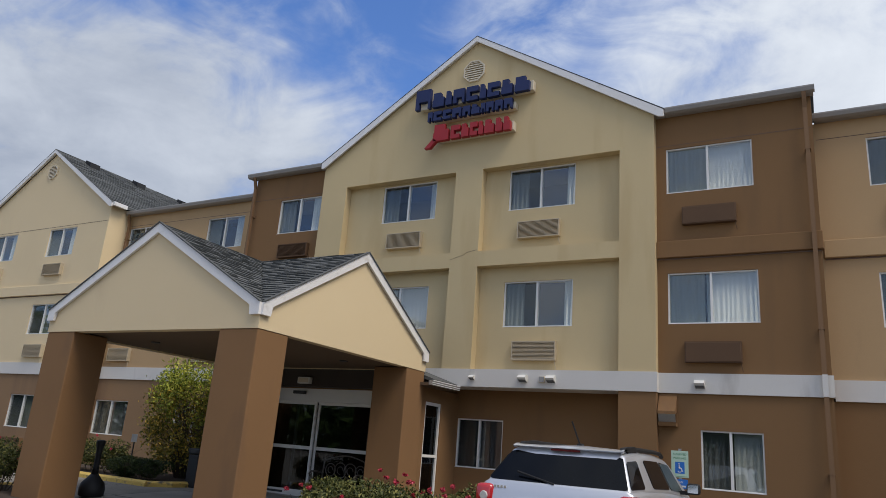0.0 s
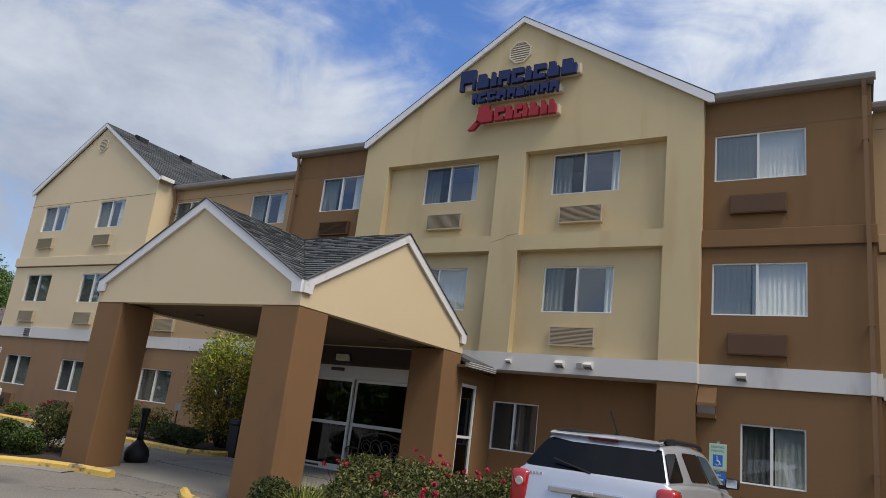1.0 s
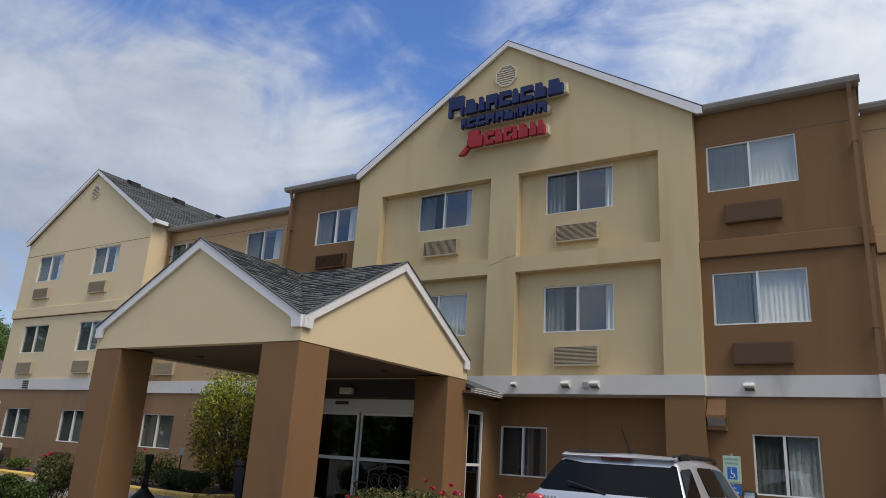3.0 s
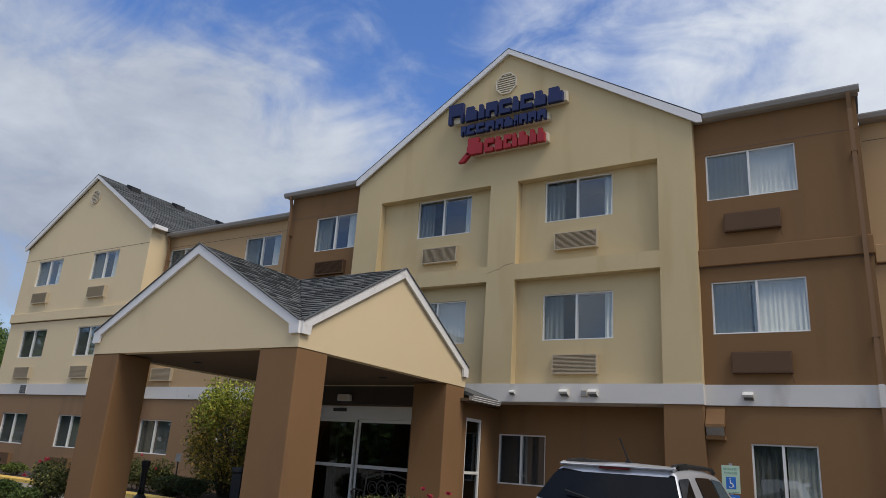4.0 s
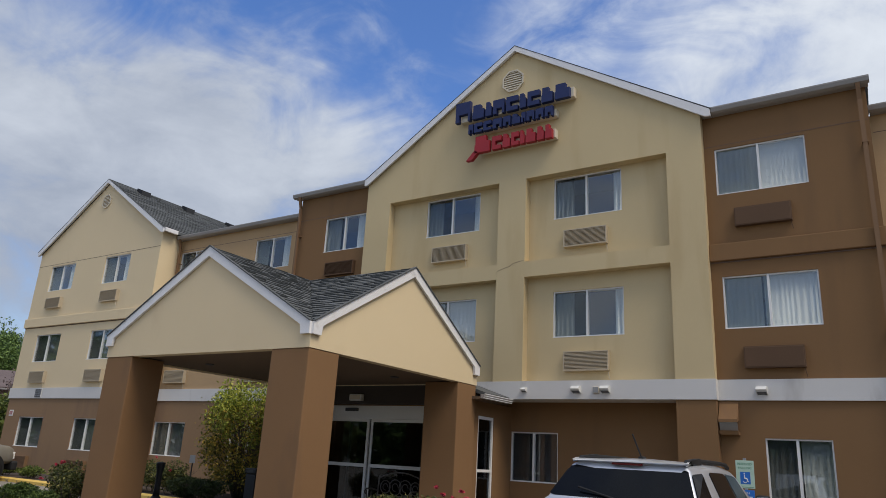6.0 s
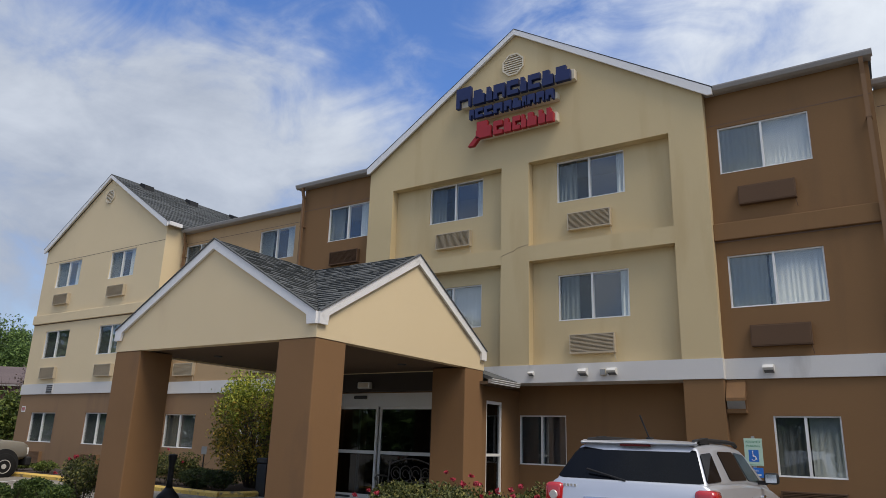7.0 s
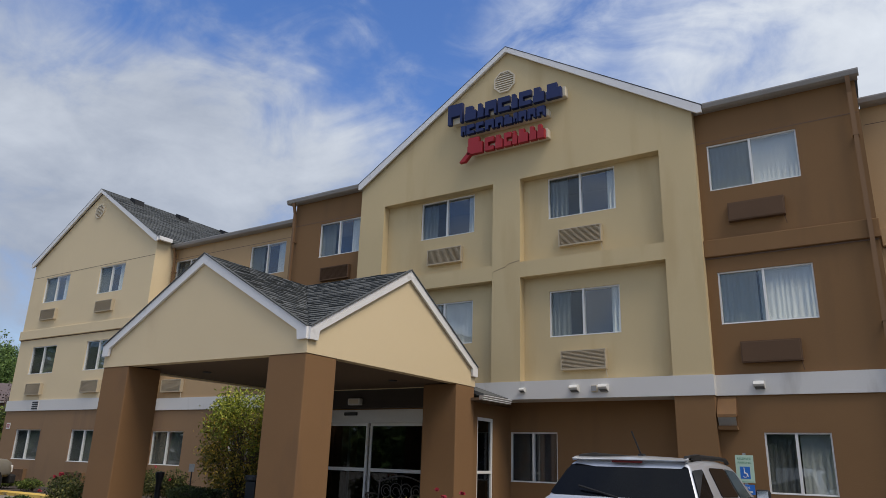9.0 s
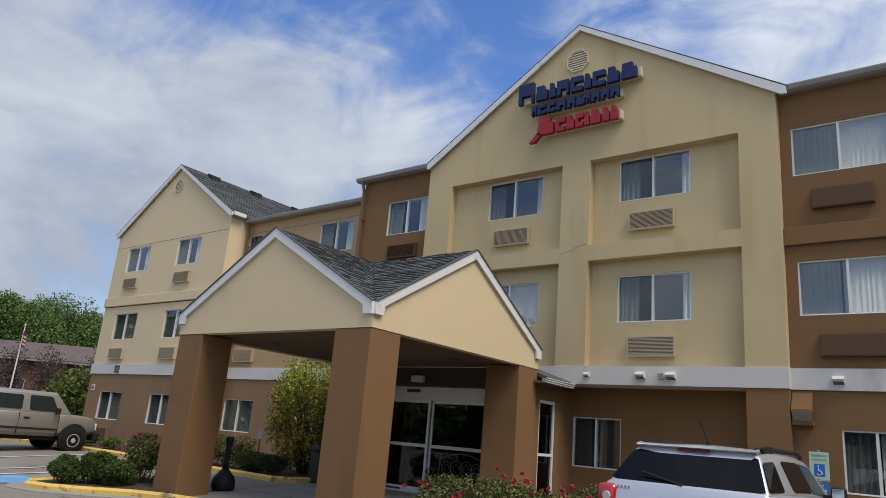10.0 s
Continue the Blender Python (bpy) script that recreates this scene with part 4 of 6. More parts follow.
patch("slab", -13.2, -8.3, 8.6, 13.95, 0.012, M_CONCRETE, "pale concrete slab under the entrance canopy", "pavement")
for y in (10.3, 12.1):
    tagged(part("slab_joint", boxed(-13.2, -8.3, y, y + 0.015, ground_z(0, y) - 0.02, ground_z(0, y) + 0.016), M_DARK), "dark joint in the concrete slab", "joint", kind="structure")
ISLAND = [(-11.75, 8.25), (-12.6, 8.12), (-13.35, 7.85), (-14.1, 7.3), (-14.75, 6.85), (-15.3, 6.72), (-15.75, 6.95), (-15.9, 7.4), (-15.9, 8.6), (-15.5, 9.4), (-14.2, 9.6), (-13.75, 9.4)]
kerb(ISLAND)
bed([(-12.95, 8.2)] + ISLAND[2:], "dark mulch bed inside the kerbed island")
ROSEBED = [(-9.7, 8.2), (-9.2, 7.85), (-8.4, 7.6), (-7.6, 6.9), (-6.8, 6.2), (-5.6, 5.9), (-4.4, 5.95), (-3.95, 6.4), (-3.95, 13.2), (-7.9, 14.0), (-7.95, 9.3)]
kerb(ROSEBED[:9])
bed([(-8.95, 8.05)] + ROSEBED[2:], "dark mulch bed of roses beside the canopy")
kerb([(-33.0, 11.55), (-28.4, 11.8), (-23.7, 12.2), (-18.5, 12.2), (-14.4, 12.05), (-14.1, 12.5), (-14.1, 13.9)])
bed([(-33.0, 11.6), (-23.7, 12.25), (-18.5, 12.25), (-14.4, 12.1), (-14.1, 12.5), (-14.0, 15.1), (-33.0, 15.1)], "dark mulch bed along the hotel wall")
kerb([(-3.7, 13.3), (14.0, 13.3)], "pale concrete kerb in front of the hotel wall", mat=M_CONCRETE)
bed([(-3.8, 13.35), (14.0, 13.35), (14.0, 15.25), (-3.8, 15.25)], "dark mulch bed along the hotel wall")


def paint(name, x, y, w, l, rz, mat, label):
    bm = bmesh.new()
    box(bm, -w / 2, w / 2, -l / 2, l / 2, 0, 0.004)
    bmesh.ops.subdivide_edges(bm, edges=bm.edges[:], cuts=4, use_grid_fill=True)
    bm.transform(pose(x, y, 0, 0, 0, rz))
    for v in bm.verts:
        v.co.z += ground_z(v.co.x, v.co.y) + 0.014
    tagged(part(name, bm, mat), label, "road marking", kind="structure")


for x in (-22.2, -19.2, -18.0):
    paint("parking_line", x, 8.6, 0.11, 5.2, 4, M_PAINTWHITE, "worn white parking line on asphalt")
paint("parking_patch", -16.75, 5.9, 1.5, 3.2, 3, M_PAINTBLUE, "worn blue accessible parking marking on asphalt")


def gutter_pan(pts, wide):
    """Concrete strip on the road side of a kerb line."""
    c = Vector((sum(p[0] for p in pts) / len(pts), sum(p[1] for p in pts) / len(pts) + 1.0))
    bm = bmesh.new()
    rows = []
    for k, p in enumerate(pts):
        a, b = Vector(pts[max(k - 1, 0)]), Vector(pts[min(k + 1, len(pts) - 1)])
        n = Vector((-(b - a).y, (b - a).x)).normalized()
        if n.dot(Vector(p) - c) < 0:
            n = -n
        q = Vector(p) + n * wide
        rows.append([bm.verts.new((u.x, u.y, ground_z(u.x, u.y) + dz)) for u, dz in ((Vector(p), 0.02), (q, 0.016), (q, -0.04))])
    for a, b in zip(rows[:-1], rows[1:]):
        bm.faces.new((a[0], b[0], b[1], a[1]))
        bm.faces.new((a[1], b[1], b[2], a[2]))
    tagged(part("gutter_pan", bm, M_CONCRETE), "pale concrete gutter pan along the yellow kerb", "gutter", kind="structure")


gutter_pan(ISLAND[1:9], 0.42)

# ---- plants ----
def leaf_material(name, a, b, c, rough=0.6):
    """Leaf colour that varies leaf by leaf between three greens."""
    m = bpy.data.materials.new(name)
    m.use_nodes = True
    nt = m.node_tree
    p = nt.nodes["Principled BSDF"]
    p.inputs["Roughness"].default_value = rough
    p.inputs["Specular IOR Level"].default_value = 0.3
    geo, ramp = nt.nodes.new("ShaderNodeNewGeometry"), nt.nodes.new("ShaderNodeValToRGB")
    e = ramp.color_ramp.elements
    e[0].color, e[1].color = (*a, 1), (*c, 1)
    mid = e.new(0.55)
    mid.color = (*b, 1)
    nt.links.new(geo.outputs["Random Per Island"], ramp.inputs[0])
    nt.links.new(ramp.outputs[0], p.inputs["Base Color"])
    return m


M_LEAF = leaf_material("shrub_leaf", (0.03, 0.045, 0.008), (0.09, 0.13, 0.022), (0.20, 0.23, 0.045))
M_LEAFYEL = leaf_material("yellowing_leaf", (0.05, 0.065, 0.011), (0.22, 0.19, 0.03), (0.50, 0.32, 0.045))
M_LEAFROSE = leaf_material("rose_leaf", (0.018, 0.027, 0.007), (0.07, 0.083, 0.018), (0.21, 0.195, 0.055))
M_LEAFTREE = leaf_material("tree_leaf", (0.025, 0.055, 0.014), (0.085, 0.145, 0.033), (0.17, 0.25, 0.06))
M_LEAFBROWN = leaf_material("bare_brush", (0.05, 0.036, 0.034), (0.095, 0.07, 0.062), (0.14, 0.10, 0.085))
M_HEDGE = leaf_material("dark_hedge_leaf", (0.01, 0.02, 0.006), (0.03, 0.05, 0.012), (0.07, 0.09, 0.02))
M_BOXLEAF = leaf_material("clipped_shrub_leaf", (0.012, 0.028, 0.006), (0.045, 0.08, 0.014), (0.11, 0.15, 0.03))
M_PETAL = leaf_material("red_petal", (0.30, 0.012, 0.03), (0.48, 0.03, 0.06), (0.60, 0.14, 0.17))
M_GRASS = leaf_material("yellow_green_blade", (0.12, 0.15, 0.02), (0.24, 0.26, 0.045), (0.40, 0.36, 0.08))
M_BARK = material("bark", (0.075, 0.055, 0.042), 0.95, vary=0.3, big=3, fine=40, bump=0.6)


def leaves_mesh(name, seed, n, size, rx, ry, rz, mat, lumps=9, hollow=0.55, droop=0.0, flat=False):
    """Many small folded leaves in an uneven, lumpy crown that stands on z = 0."""
    r = np.random.RandomState(seed)
    c = r.normal(size=(lumps, 3))
    c /= np.linalg.norm(c, axis=1)[:, None]
    c *= r.uniform(0.25, 0.62, (lumps, 1))
    rad = r.uniform(0.33, 0.55, lumps)
    k = r.randint(0, lumps, n)
    d = r.normal(size=(n, 3))
    d /= np.linalg.norm(d, axis=1)[:, None]
    q = c[k] + d * (rad[k] * (hollow + (1 - hollow) * r.uniform(0, 1, n) ** 0.5) * r.uniform(0.85, 1.18, n))[:, None]
    if flat:
        q[:, 2] = np.minimum(q[:, 2], 0.72 + r.uniform(-0.05, 0.05, n))
    q = q * [rx, ry, rz / 2] + [0, 0, rz / 2]
    q[:, 2] = np.abs(q[:, 2]) + 0.03
    a = r.normal(size=(n, 3)) + d * 0.6
    a[:, 2] -= droop
    a /= np.linalg.norm(a, axis=1)[:, None]
    b = np.cross(a, r.normal(size=(n, 3)))
    b /= np.linalg.norm(b, axis=1)[:, None]
    s = size * r.uniform(0.6, 1.35, n)[:, None]
    up = np.cross(a, b) * s * 0.12
    v = np.stack([q - a * s * 0.5, q + b * s * 0.28 + up, q + a * s * 0.5, q - b * s * 0.28 + up], 1).reshape(-1, 3)
    f = np.arange(4 * n).reshape(n, 4)
    f = np.concatenate([f[:, [0, 1, 2]], f[:, [0, 2, 3]]])
    me = bpy.data.meshes.new(name)
    me.from_pydata(v.tolist(), [], f.tolist())
    me.materials.append(mat)
    return me


def stems_mesh(name, seed, n, spread_, height, mat, r0=0.018):
    """Tapered, branching stems that fan out from the base."""
    r = random.Random(seed)
    bm = bmesh.new()

    def limb(a, b, ra, rb):
        m = (b - a).to_track_quat("Z", "Y").to_matrix().to_4x4()
        bmesh.ops.create_cone(bm, cap_ends=False, segments=6, radius1=ra, radius2=rb, depth=(b - a).length, matrix=Matrix.Translation((a + b) / 2) @ m)

    for i in range(n):
        an = r.uniform(0, 6.28)
        p = Vector((math.cos(an), math.sin(an), 0)) * spread_ * 0.12
        q = Vector((math.cos(an) * spread_ * 0.5, math.sin(an) * spread_ * 0.5, height * r.uniform(0.5, 0.62)))
        limb(p + Vector((0, 0, -0.05)), q, r0, r0 * 0.6)
        for j in range(3):
            t = q + Vector((r.uniform(-1, 1) * spread_ * 0.45, r.uniform(-1, 1) * spread_ * 0.45, height * r.uniform(0.2, 0.4)))
            limb(q, t, r0 * 0.55, r0 * 0.2)
    me = mesh_of(name, bm)
    me.materials.append(mat)
    return me


def mesh_child(name, me, parent, label="", kind=""):
    ob = new(name, me)
    ob.parent = parent
    return tagged(ob, label, kind=kind)


def shrub(at, label, category, seed, n, size, rx, ry, rz, mat, group="", petals=0, name="shrub", **k):
    s = thing(name, label, category, group, (at[0], at[1], ground_z(*at) + 0.07))
    mesh_child("foliage", leaves_mesh("foliage", seed, n, size, rx, ry, rz, mat, **k), s)
    mesh_child("branching", stems_mesh("branching", seed, 6, rx, rz * 0.82, M_BARK, 0.012 if rz < 2 else 0.02), s)
    r = random.Random(seed + 77)
    for i in range(petals):
        an, el = r.uniform(3.4, 6.6), r.uniform(0.15, 1.2)
        c = Vector((math.cos(an) * math.cos(el) * rx * 0.86, math.sin(an) * math.cos(el) * ry * 0.86, rz * (0.52 + 0.46 * math.sin(el))))
        me = leaves_mesh("bloom", seed * 31 + i, 60, 0.042, 0.045, 0.045, 0.075, M_PETAL, lumps=5, hollow=0.3)
        b = mesh_child("bloom", me, s, "red rose bloom")
        b.location = c
    return s


BOX_L = "small clipped green shrub in the kerbed island"
for i, (x, y, r, h) in enumerate(((-15.25, 7.35, 0.42, 0.60), (-14.85, 7.75, 0.46, 0.66), (-14.35, 8.0, 0.46, 0.62), (-15.35, 8.1, 0.4, 0.6))):
    shrub((x, y), BOX_L, "shrub", 10 + i, 6200, 0.05, r * 1.05, r * 1.05, h * 1.12, M_BOXLEAF, "island shrubs", hollow=0.7).location.z -= 0.07
for i, (x, y, r, h) in enumerate(((-14.6, 8.75, 0.62, 1.05), (-15.3, 9.0, 0.6, 0.95), (-14.2, 9.2, 0.55, 0.8))):
    shrub((x, y), "loose rose bush with a few pink blooms", "rose bush", 20 + i, 2600, 0.06, r, r, h, M_LEAFROSE, "island roses", petals=2, name="rose_bush", hollow=0.3)
ROSES = ((-7.2, 9.6, 0.55, 0.95), (-6.5, 8.6, 0.72, 0.92), (-5.9, 9.0, 0.8, 1.08), (-5.1, 8.7, 0.8, 1.02), (-4.5, 9.1, 0.72, 0.98), (-6.2, 10.0, 0.75, 1.0), (-5.0, 10.2, 0.8, 1.02), (-4.5, 11.2, 0.75, 1.0), (-5.6, 7.7, 0.66, 0.78), (-4.6, 7.7, 0.66, 0.84))
for i, (x, y, r, h) in enumerate(ROSES):
    shrub((x, y), "green rose bush with red blooms in the bed", "rose bush", 40 + i, 4200, 0.06, r, r, h, M_LEAFROSE, "roses beside the canopy", petals=3, name="rose_bush", hollow=0.35)
for i, (x, y, r, h) in enumerate(((-6.35, 7.0, 0.44, 0.68), (-5.0, 6.75, 0.5, 0.62), (-5.6, 6.5, 0.45, 0.55))):
    shrub((x, y), "rounded green shrub at the edge of the rose bed", "shrub", 60 + i, 6000, 0.05, r * 1.15, r * 1.15, h, M_HEDGE if i == 0 else M_LEAF, "bed shrubs", hollow=0.75)


def grass_clump(at, seed, n, h):
    g = thing("ornamental_grass", "yellow-green clump of arching ornamental grass", "grass clump", at=(at[0], at[1], ground_z(*at) + 0.07))
    r = random.Random(seed)
    bm = bmesh.new()
    for i in range(n):
        an, out, hh = r.uniform(0, 6.28), r.uniform(0.15, 0.55), h * r.uniform(0.6, 1.05)
        d, s = Vector((math.cos(an), math.sin(an), 0)), Vector((-math.sin(an), math.cos(an), 0)) * 0.011
        row = []
        for t in (0, 0.35, 0.7, 1.0):
            p = d * (0.05 + out * t * t) + Vector((0, 0, hh * (t - 0.38 * t * t * (out / 0.4))))
            row.append((bm.verts.new(p - s * (1.02 - t)), bm.verts.new(p + s * (1.02 - t))))
        for (a, b), (c, e) in zip(row[:-1], row[1:]):
            bm.faces.new((a, b, e, c))
    part("blades", bm, M_GRASS, g)


grass_clump((-5.85, 6.75), 5, 260, 1.05)
# shrubs along the wall behind the drive
for i, (x, y, r, h) in enumerate(((-16.9, 12.9, 0.7, 0.85), (-17.9, 13.0, 0.75, 0.95), (-19.0, 13.1, 0.7, 0.8), (-20.3, 13.2, 0.75, 0.75))):
    shrub((x, y), "dark green rose shrub along the hotel wall", "shrub", 80 + i, 2600, 0.07, r, r * 0.8, h, M_LEAFROSE, "wall shrubs", petals=1, hollow=0.4)
shrub((-24.2, 12.9), "low yellow-green shrub along the hotel wall", "shrub", 90, 1300, 0.07, 0.55, 0.45, 0.42, M_LEAF)
shrub((-26.0, 13.0), "low green shrub along the hotel wall", "shrub", 91, 1500, 0.08, 0.6, 0.5, 0.4, M_LEAF)
for i, (x, y) in enumerate(((-15.1, 12.6), (-15.9, 12.6))):
    shrub((x, y), "dark clipped low hedge", "hedge", 95 + i, 5200, 0.05, 0.62, 0.5, 0.6, M_HEDGE, "hedge", name="hedge", hollow=0.85, flat=True)


def tall_shrub(at, seed):
    """Upright many-stemmed shrub: leaf clusters at the ends of fanned twigs, greener at the top."""
    sh = thing("shrub", "tall green and yellowing shrub by the hotel wall", "shrub", at=(at[0], at[1], ground_z(*at) - 0.12))
    r = random.Random(seed)
    nr = np.random.RandomState(seed)
    ends, stems = [], bmesh.new()
    for i in range(330):
        an, h = r.uniform(0, 6.28), 0.55 + 2.55 * r.random() ** 0.8
        reach = 1.38 * (1 - abs((h - 1.75) / 1.75) ** 4.5) * r.uniform(0.45, 1.0) ** 0.5
        ends.append(Vector((math.cos(an) * reach, math.sin(an) * reach * 0.8, h + r.uniform(-0.1, 0.25))))
    for i in range(22):
        an, q = r.uniform(0, 6.28), r.uniform(0.2, 1.15)
        ends.append(Vector((math.cos(an) * q, math.sin(an) * q * 0.8, r.uniform(3.1, 3.5))))
    for i, e in enumerate(ends):
        if i % 2 == 0:
            a = Vector((e.x * 0.12, e.y * 0.12, -0.05))
            m = Vector((e.x * 0.45, e.y * 0.45, e.z * 0.6))
            rod_pts = ((a, m, 0.016, 0.010), (m, e, 0.010, 0.003))
            for p, q, ra, rb in rod_pts:
                bmesh.ops.create_cone(stems, cap_ends=False, segments=5, radius1=ra, radius2=rb, depth=(q - p).length, matrix=Matrix.Translation((p + q) / 2) @ (q - p).to_track_quat("Z", "Y").to_matrix().to_4x4())
    part("branching", stems, M_BARK, sh)
    for name, mat in (("foliage", M_LEAFTOP), ("autumn_foliage", M_LEAFYEL)):
        vs, fs = [], []
        for e in ends:
            green = r.random() < (e.z - 1.6) / 1.2
            if green != (name == "foliage"):
                continue
            n = r.randint(42, 74) if e.z < 3.1 else r.randint(10, 18)
            q = np.array(e) + nr.normal(0, 1, (n, 3)) * (0.13, 0.13, 0.15) - np.outer(nr.uniform(0, 0.3, n), (e.x * 0.3, e.y * 0.3, 0.6))
            a = nr.normal(size=(n, 3)) + (0, 0, -0.5)
            a /= np.linalg.norm(a, axis=1)[:, None]
            b = np.cross(a, nr.normal(size=(n, 3)))
            b /= np.linalg.norm(b, axis=1)[:, None]
            sz = 0.085 * nr.uniform(0.6, 1.3, n)[:, None]
            up = np.cross(a, b) * sz * 0.12
            o = len(vs)
            vs += np.stack([q - a * sz * 0.5, q + b * sz * 0.27 + up, q + a * sz * 0.5, q - b * sz * 0.27 + up], 1).reshape(-1, 3).tolist()
            for k in range(n):
                c = o + 4 * k
                fs += [(c, c + 1, c + 2), (c, c + 2, c + 3)]
        me = bpy.data.meshes.new(name)
        me.from_pydata(vs, [], fs)
        me.materials.append(mat)
        mesh_child(name, me, sh)


M_LEAFTOP = leaf_material("fresh_green_leaf", (0.08, 0.12, 0.014), (0.26, 0.31, 0.035), (0.48, 0.46, 0.07))
tall_shrub((-15.62, 14.25), 101)
shrub((-37.5, 17.6), "tall dark green bush beside the hotel corner", "bush", 110, 5200, 0.22, 2.4, 2.0, 3.6, M_LEAF, hollow=0.4, name="bush")
shrub((-2.9, 14.5), "small dark bush by the hotel wall", "shrub", 111, 1500, 0.07, 0.4, 0.35, 0.7, M_LEAFROSE)
shrub((-4.6, 13.6), "dark twiggy bush by the hotel wall", "shrub", 112, 1500, 0.07, 0.5, 0.45, 0.95, M_LEAFROSE, hollow=0.3)


def tree(at, seed, h, r, mat, label, z=0.0, n=2600, leaf=0.42, group="trees on the bank"):
    t = thing("tree", label, "tree", group, (at[0], at[1], z))
    bm = bmesh.new()
    rr = random.Random(seed)

    def limb(a, b, ra, rb):
        m = (b - a).to_track_quat("Z", "Y").to_matrix().to_4x4()
        bmesh.ops.create_cone(bm, cap_ends=False, segments=8, radius1=ra, radius2=rb, depth=(b - a).length, matrix=Matrix.Translation((a + b) / 2) @ m)

    top = Vector((rr.uniform(-0.3, 0.3), rr.uniform(-0.3, 0.3), h * 0.6))
    limb(Vector((0, 0, -0.4)), top, 0.2, 0.09)
    for i in range(6):
        an = i * 1.05 + rr.uniform(0, 0.5)
        s = top * rr.uniform(0.45, 1.0)
        limb(s, s + Vector((math.cos(an) * r * 0.6, math.sin(an) * r * 0.6, h * 0.22)), 0.07, 0.02)
    part("trunk", bm, M_BARK, t)
    c = mesh_child("crown", leaves_mesh("crown", seed, n, leaf, r, r, h, mat, lumps=14, hollow=0.5), t)
    c.location = (0, 0, h * 0.1)
    return t


# ---- wooded bank and unseen woods ----
M_BANK = material("brown_bank", (0.17, 0.122, 0.10), 1.0, vary=0.4, big=0.25, fine=6, bump=0.8, stain=(0.035, 0.045, 0.018, (0.5, 0.7), (0.2, 0.2, 0.5)))
bm = bmesh.new()
rows_ = []
for i in range(25):
    u = i / 24
    p = Vector((-95 + 58 * u, 6 + 52 * u, 0))
    row = []
    for d, z in ((0, 0.15), (3, 1.2), (7, 4.2), (13, 5.4), (24, 8.0), (60, 10.0), (90, 0.0)):
        q = p + Vector((-0.65, 0.76, 0)) * d
        row.append(bm.verts.new((q.x, q.y, z + (noise.noise(Vector((i * 0.5, d * 0.2, 0))) * 0.5 if d and d < 90 else 0))))
    rows_.append(row)
for a, b in zip(rows_[:-1], rows_[1:]):
    for j in range(6):
        bm.faces.new((a[j], b[j], b[j + 1], a[j + 1]))
tagged(smooth(part("bank", bm, M_BANK)), "brown earth bank behind the car park", "bank", kind="structure")
rt = random.Random(4)
for i in range(30):
    u = 0.30 + 0.42 * (i % 15 + rt.uniform(-0.3, 0.3)) / 14
    d = 10 if i < 15 else 19
    p = Vector((-95 + 58 * u, 6 + 52 * u, 0)) + Vector((-0.65, 0.76, 0)) * (d + rt.uniform(-2, 2))
    drop = min(max((u - 0.33) * 16, 0), 2.6)
    tree((p.x, p.y), 200 + i, rt.uniform(7.2, 8.6) - drop * 0.4, rt.uniform(2.8, 3.6), M_LEAFTREE, "full green tree on the bank", (4.4 if d == 10 else 7.0) - drop, n=11000 if d == 10 else 5000, leaf=0.27)
for i in range(34):
    u = 0.30 + 0.42 * (i + rt.uniform(-0.3, 0.3)) / 33
    p = Vector((-95 + 58 * u, 6 + 52 * u, 0)) + Vector((-0.65, 0.76, 0)) * rt.uniform(1, 6)
    s = thing("brush", "bare purplish brown brush on the bank", "brush", "bare brush", (p.x, p.y, 1.0))
    mesh_child("twig_mass", leaves_mesh("twig_mass", 300 + i, 2400, 0.2, 2.3, 2.0, 4.6, M_LEAFBROWN, hollow=0.2, droop=-0.6), s)


# ---- low building in front of the bank ----
M_MAUVE = material("mauve_brown_shingle", (0.115, 0.085, 0.08), 0.95, vary=0.3, big=0.6, fine=12, bump=0.4)
M_BRICK = material("dull_red_brick", (0.16, 0.075, 0.055), 0.95, vary=0.3, big=1.0, fine=14, bump=0.4)


def low_building(at, rz):
    b = thing("low_building", "long low red brick building with a mauve-brown roof", "building", at=at, rz=rz)
    doors = [(-9.0 + i * 3.1, -7.6 + i * 3.1, 1.0, 3.0) for i in range(6)]
    part("wall", wall_grid(bmesh.new(), -11, 11, -0.3, 4.2, 0, 0.3, doors), M_BRICK, b, "dull red brick wall")
    for x0, x1, z0, z1 in doors:
        w = part("window", boxed(x0 + 0.004, x1 - 0.004, 0.1, 0.16, z0 + 0.004, z1 - 0.004), M_FRAME, b, "pale window")
        part("pane", boxed(x0 + 0.1, x1 - 0.1, 0.085, 0.098, z0 + 0.1, z1 - 0.1), M_DARK, w)
    for x in (-11, 10.7):
        part("wall", prism(bmesh.new(), [(x, 0.302, -0.3), (x, 9.7, -0.3), (x, 9.7, 4.2), (x, 5, 5.55), (x, 0.302, 4.2)], (0.3, 0, 0)), M_BRICK, b)
    part("back_wall", boxed(-10.99, 10.99, 9.71, 10, -0.3, 4.2), M_BRICK, b)
    for y, s in ((-0.5, 1), (10.5, -1)):
        part("roof", prism(bmesh.new(), [(-11.4, y, 4.22), (11.4, y, 4.22), (11.4, 5, 5.72), (-11.4, 5, 5.72)], (0, 0, 0.12)), M_MAUVE, b, "mauve-brown shingle roof")
    part("fascia", boxed(-11.4, 11.4, -0.56, -0.502, 4.17, 4.27), M_GUTTER, b, "pale eaves board")


